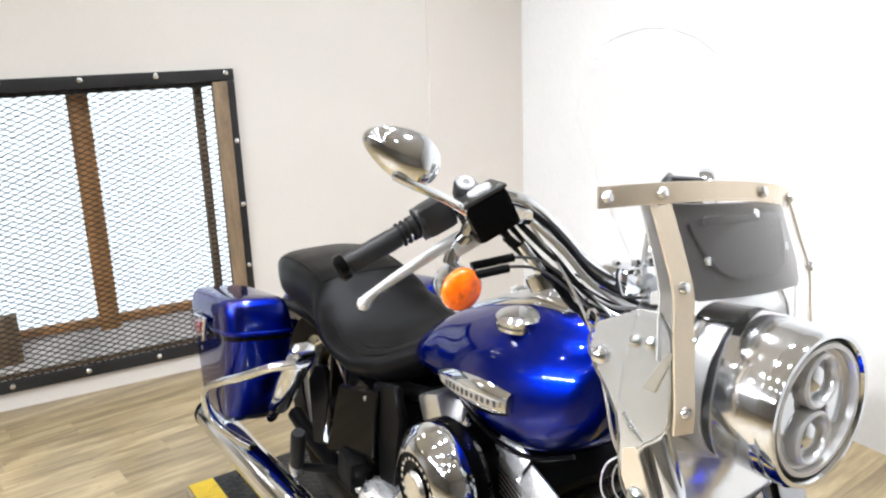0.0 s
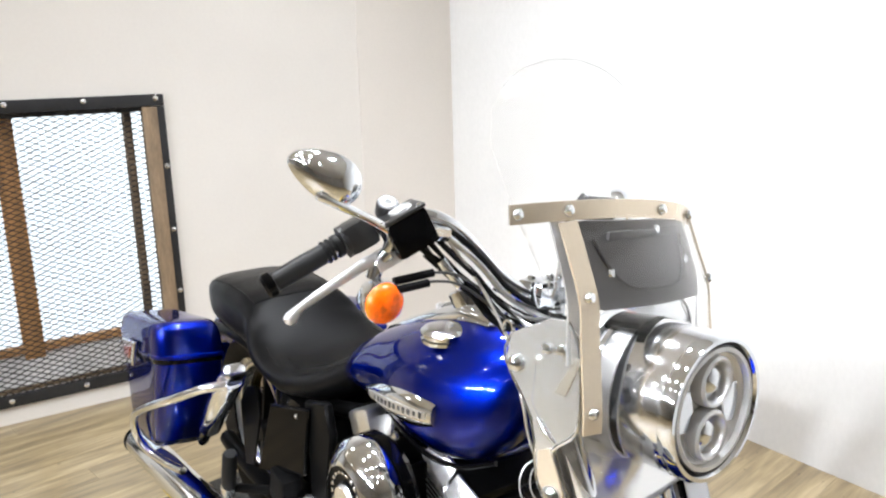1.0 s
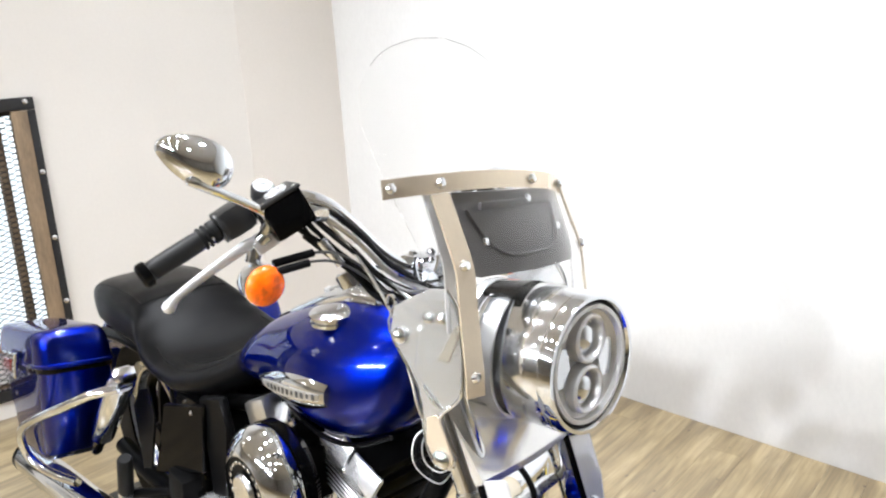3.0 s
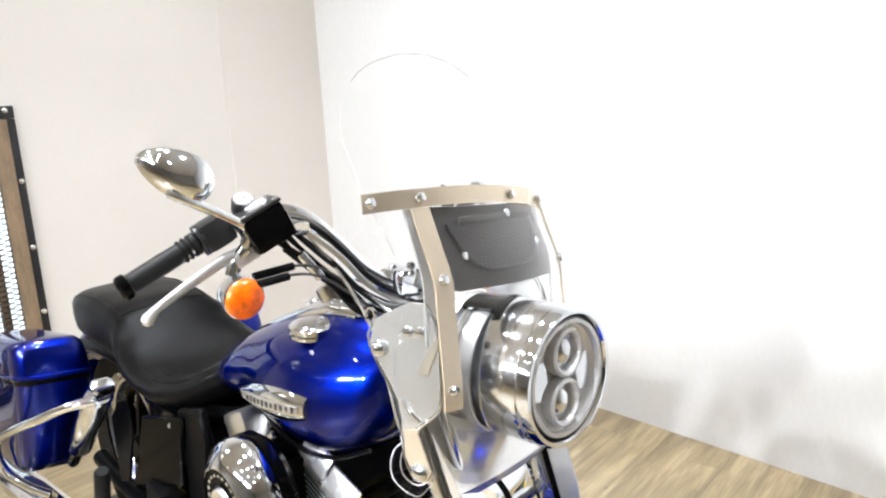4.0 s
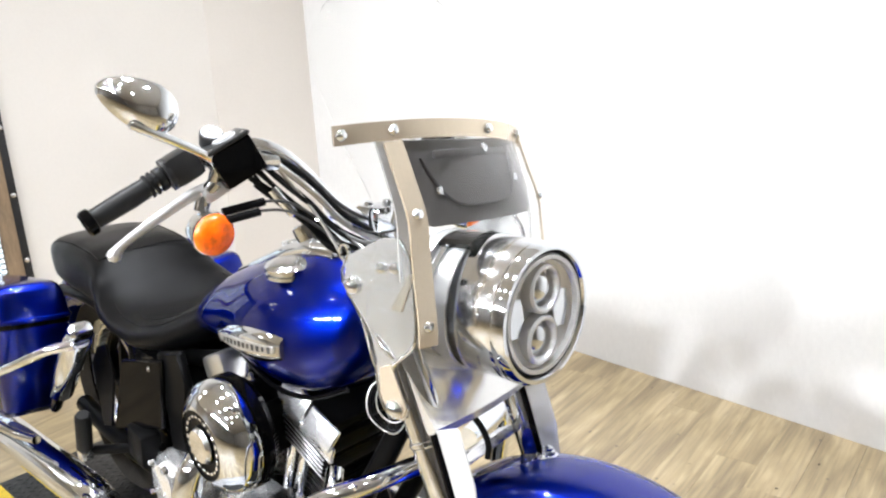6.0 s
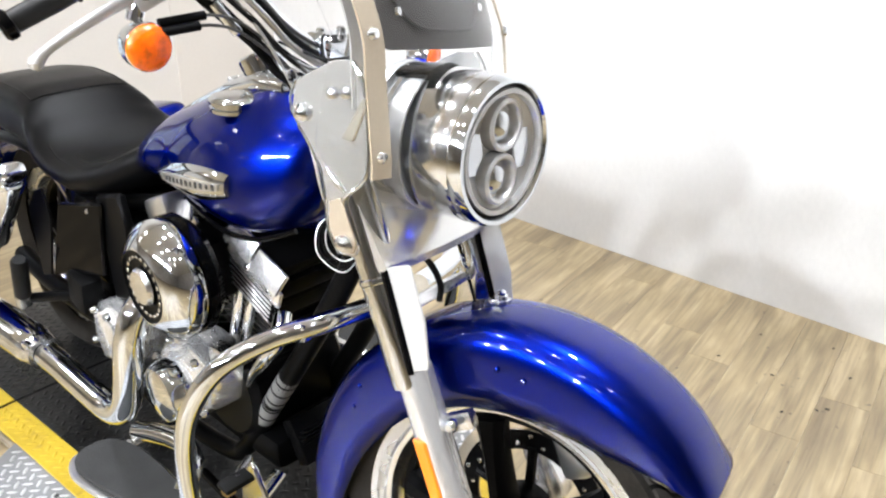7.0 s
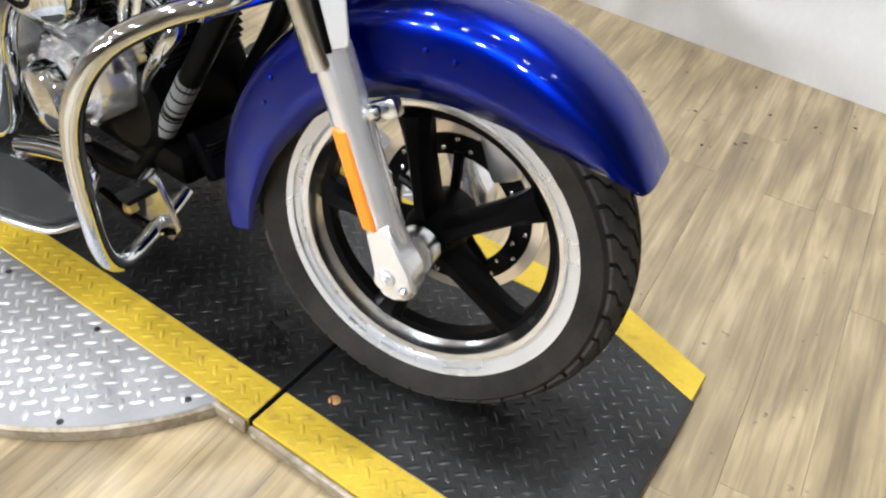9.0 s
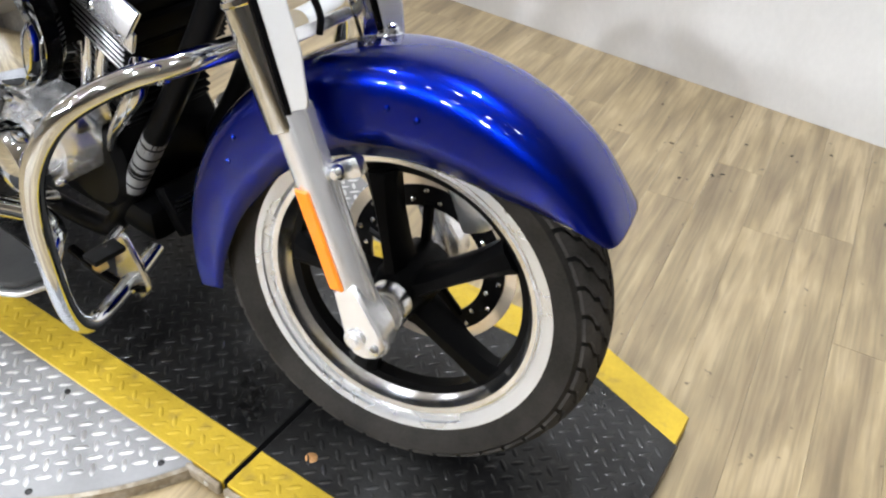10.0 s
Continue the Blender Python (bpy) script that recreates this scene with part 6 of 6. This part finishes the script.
# exhaust
pipe = part("exhaust_pipe", sweep([(-0.745, -0.13, 0.545), (-0.745, -0.215, 0.515), (-0.752, -0.248, 0.455), (-0.775, -0.258, 0.35), (-0.805, -0.262, 0.275), (-0.862, -0.266, 0.237), (-0.95, -0.270, 0.235), (-1.10, -0.276, 0.245), (-1.20, -0.282, 0.250)], 0.030, 22, 8), CHROME, bike, "chrome exhaust header pipe")
part("pipe_clamp", lathe([(0, 0.031), (0.0, 0.041), (0.022, 0.041), (0.022, 0.031)], (-1.175, -0.281, 0.2495), (-1, -0.05, 0.03), 28), POLISHED, pipe, "exhaust clamp")
part("clamp_bolt", bolt_head((-1.188, -0.312, 0.278), (0, -0.4, 1), 0.010, 0.016), CHROME, pipe)
part("front_header", sweep([(-0.470, -0.085, 0.545), (-0.445, -0.115, 0.518), (-0.470, -0.130, 0.475), (-0.520, -0.125, 0.420), (-0.575, -0.105, 0.360)], [0.017, 0.017, 0.012, 0.010, 0.010], 18, 6), CHROME, bike, "chrome front exhaust header")
muf = part("muffler", sweep([(-1.195, -0.282, 0.250), (-1.24, -0.286, 0.252), (-1.40, -0.298, 0.250), (-1.70, -0.318, 0.246), (-1.93, -0.333, 0.244)], [0.033, 0.047, 0.049, 0.049, 0.046], 28, 5), CHROME, bike, "long chrome muffler")
part("muffler_tip", lathe([(0, 0.046), (0.02, 0.047), (0.02, 0.040), (-0.05, 0.038), (-0.05, 0)], (-1.93, -0.333, 0.244), (-1, -0.065, 0), 28), BLACK_SATIN, muf)

# crash bar
CB = [(-0.262, -0.055, 0.628), (-0.29, -0.145, 0.620), (-0.325, -0.205, 0.607), (-0.368, -0.272, 0.570), (-0.410, -0.308, 0.495), (-0.440, -0.318, 0.40), (-0.457, -0.315, 0.27), (-0.468, -0.305, 0.175), (-0.478, -0.280, 0.128), (-0.492, -0.235, 0.118), (-0.515, -0.15, 0.135), (-0.53, -0.09, 0.155)]
crash = part("crash_bar", sweep(CB, 0.0168, 20, 7), CHROME, bike, "chrome engine guard bar")
part("guard_clamp", box((-0.30, -0.165, 0.616), (0.03, 0.02, 0.03), 0.006), CHROME, crash)
part("crash_bar", sweep([(x, -y, z) for x, y, z in CB], 0.0185, 20, 7), CHROME, bike, "chrome engine guard bar")

# floorboards and brake pedal
for side in (-1, 1):
    fb = [(-0.545, 0.275), (-0.540, 0.315), (-0.565, 0.352), (-0.66, 0.385), (-0.77, 0.402), (-0.825, 0.385), (-0.842, 0.345), (-0.825, 0.295), (-0.76, 0.268), (-0.65, 0.262)]
    loop = spline([(x, y, 0) for x, y in fb[-1:] + fb + fb[:2]], 5)[5:-5]
    outl = [(p.x, p.y * side) for p in loop[:-1]]
    if side > 0:
        outl = outl[::-1]
    board = part("floorboard", slab(outl, (0, 0, 0.186), (1, 0, 0), (0, 1, 0), 0.010, 0.002), BRUSHED, bike, "silver edged rider floorboard")
    inner = [(-0.69 + (x + 0.69) * 0.925, (0.332 + (abs(y) - 0.335) * 0.87) * side) for x, y in outl]
    part("floorboard_pad", slab(inner, (0, 0, 0.1962), (1, 0, 0), (0, 1, 0), 0.013, 0.003), PAD_RUBBER, board, "black rubber floorboard pad")
    part("board_bracket", sweep([(-0.575, 0.275 * side, 0.20), (-0.60, 0.235 * side, 0.235), (-0.66, 0.225 * side, 0.240), (-0.74, 0.235 * side, 0.225), (-0.80, 0.25 * side, 0.21)], 0.021, 14, 5), CHROME, board, "chrome floorboard bracket")
    part("board_bracket", sweep([(-0.79, 0.275 * side, 0.19), (-0.80, 0.20 * side, 0.19), (-0.82, 0.12 * side, 0.15)], 0.014, 12, 4), POLISHED, board)
pedal = part("brake_pedal", joined(slab([(-0.56, 0.115), (-0.48, 0.10), (-0.455, 0.14), (-0.475, 0.19), (-0.50, 0.235), (-0.525, 0.245), (-0.545, 0.20)], (0, -0.155, 0), (1, 0, 0), (0, 0, 1), 0.012, 0.004),
                                   sweep([(-0.52, -0.16, 0.24), (-0.50, -0.19, 0.245), (-0.475, -0.215, 0.25)], 0.009, 10, 4)), POLISHED, bike, "polished brake pedal linkage")
part("pedal_pad", box((-0.47, -0.22, 0.252), (0.035, 0.06, 0.012), 0.004), RUBBER, pedal)
part("pedal_rod", sweep([(-0.47, -0.16, 0.135), (-0.53, -0.165, 0.105), (-0.60, -0.17, 0.10), (-0.70, -0.17, 0.11)], 0.010, 12, 4), BLACK_GLOSS, pedal)
part("pedal_nut", lathe([(0, 0), (0, 0.014), (0.016, 0.014), (0.022, 0.006), (0.022, 0)], (-0.575, -0.175, 0.145), (0, -1, 0), 6), BRASS, pedal, "brass banjo nut")

# black side boxes between engine and rear wheel
battery = part("battery_box", joined(box((-1.10, -0.105, 0.535), (0.17, 0.12, 0.20), 0.018), slab([(0.0, 0.653), (0.131, 0.634), (0.195, 0.450), (0.03, 0.482)], (-0.955, -0.178, 0), (-0.953, -0.305, 0), (0, 0, 1), 0.014, 0.004)), BLACK_GLOSS, bike, "glossy black battery side cover")
part("cover_bolt", bolt_head((-0.968, -0.200, 0.640), (-0.3, -0.95, 0), 0.006, 0.005), CHROME, battery)
part("side_cover", slab([(-0.995, 0.66), (-0.885, 0.69), (-0.865, 0.62), (-0.915, 0.44), (-0.99, 0.42)], (0, -0.150, 0), (1, 0, 0), (0, 0, 1), 0.02, 0.006), BLACK_SATIN, bike, "black electrical side cover")
part("ecu_box", box((-1.055, -0.205, 0.432), (0.075, 0.05, 0.085), 0.010, Euler((0, radians(12), 0)).to_matrix()), BLACK_PLASTIC, bike, "black plastic box by the frame")
part("inner_box", joined(box((-1.05, 0.0, 0.50), (0.28, 0.22, 0.26), 0.02), box((-0.86, 0, 0.56), (0.10, 0.18, 0.20), 0.02)), BLACK_SATIN, bike)
part("rear_inner_guard", joined(box((-1.31, 0.05, 0.50), (0.26, 0.14, 0.34), 0.02), box((-1.40, 0.02, 0.62), (0.36, 0.18, 0.10), 0.02)), BLACK_SATIN, bike, "black inner guard ahead of the rear wheel")
part("intake_cover", box((-0.80, -0.10, 0.66), (0.09, 0.07, 0.07), 0.012, Euler((0, radians(-22), 0)).to_matrix()), BRUSHED, bike)
part("side_stand", sweep([(-0.70, 0.14, 0.13), (-0.72, 0.19, 0.075), (-0.74, 0.235, 0.012)], 0.011, 10, 3), BLACK_SATIN, bike)

# ---- floor planks ----
planks = tagged(new("floor"), "light oak vinyl plank floor with dark knots", "floor", kind="structure")
planks.matrix_world = ROOM
PW, PL = 0.125, 0.95
VP = -4.0                        # single planks up to here, one sheet beyond
LAY = Matrix.Rotation(radians(9.6), 4, "Z")    # the planks run a little askew to the walls
shapes = {}
part("far_floor", joined(box(((U0 + U1) / 2, (V3 + VE) / 2, FLOOR_Z - 0.0025), (U1 - U0 - 0.001, VE - V3, 0.005), 0), box(((U1 + U4) / 2, (V3 + VP) / 2, FLOOR_Z - 0.0025), (U4 - U1, VP - V3 - 0.001, 0.005), 0)), PLANK, planks)


def plank_mesh(outline, key=None):
    """A flat piece with a small bevel-less edge; whole planks share one mesh."""
    if key in shapes:
        return shapes[key]
    bm = bmesh.new()
    a = [bm.verts.new((x, y, -0.005)) for x, y in outline]
    b = [bm.verts.new((x, y, 0)) for x, y in outline]
    for i in range(len(a)):
        j = (i + 1) % len(a)
        bm.faces.new((a[i], a[j], b[j], b[i]))
    bm.faces.new(b)
    me = mesh_of("plank", bm, PLANK, smooth=False)
    if key:
        shapes[key] = me
    return me


def clipped(poly):
    """The part of an outline inside the room, in room axes."""
    for ax, lim, sgn in ((0, U1 + 0.0005, 1), (0, U4 - 0.0005, -1), (1, VP + 0.0005, 1), (1, V2 - 0.0005, -1)):
        out_ = []
        for p, q in zip(poly, poly[1:] + poly[:1]):
            dp, dq = (p[ax] - lim) * sgn, (q[ax] - lim) * sgn
            if dp >= 0:
                out_.append(p)
            if dp * dq < 0:
                out_.append(p + (q - p) * (dp / (dp - dq)))
        poly = out_
    return poly


rng = random.Random(5)
for col in range(-36, 52):
    start = rng.random() * PL
    for row in range(-7, 5):
        x0, y0 = col * PW, row * PL - start
        cell = [(0, 0), (PW - 0.0007, 0), (PW - 0.0007, PL - 0.0006), (0, PL - 0.0006)]
        corners = [LAY @ Vector((x0 + x, y0 + y, 0)) for x, y in cell]
        inside = clipped(corners)
        if len(inside) < 3:
            continue
        whole = all((p - q).length < 1e-6 for p, q in zip(inside, corners)) and len(inside) == 4
        if whole:
            me = plank_mesh(cell, "whole")
        else:
            back = LAY.inverted()
            cut = [back @ p for p in inside]
            if (max(p.x for p in cut) - min(p.x for p in cut)) * (max(p.y for p in cut) - min(p.y for p in cut)) < 0.0008:
                continue
            me = plank_mesh([(p.x - x0, p.y - y0) for p in cut])
        ob = new("plank", me)
        ob.parent = planks
        ob.matrix_basis = LAY @ Matrix.Translation((x0, y0, 0))
        ob.matrix_basis.translation.z = FLOOR_Z
        ob.location.z = FLOOR_Z

# crumbs of dirt lying on the planks near the wall
crumbs = [slab([(-0.006 * s, -0.002), (0.005 * s, -0.003), (0.008 * s, 0.002), (-0.004 * s, 0.003)], ROOM @ Vector((rng.uniform(-0.35, 0.5), rng.uniform(1.05, 1.55), FLOOR_Z + 0.0002)),
               (math.cos(a), math.sin(a), 0), (-math.sin(a), math.cos(a), 0), 0.0012, 0) for s, a in [(rng.uniform(0.5, 1.1), rng.uniform(0, 3.1)) for _ in range(13)]]
tagged(new("dirt_crumbs", mesh_of("dirt_crumbs", joined(*crumbs), BLACK_IRON)), "small dark dirt crumbs scattered on the floor", "dirt", kind="stuff")
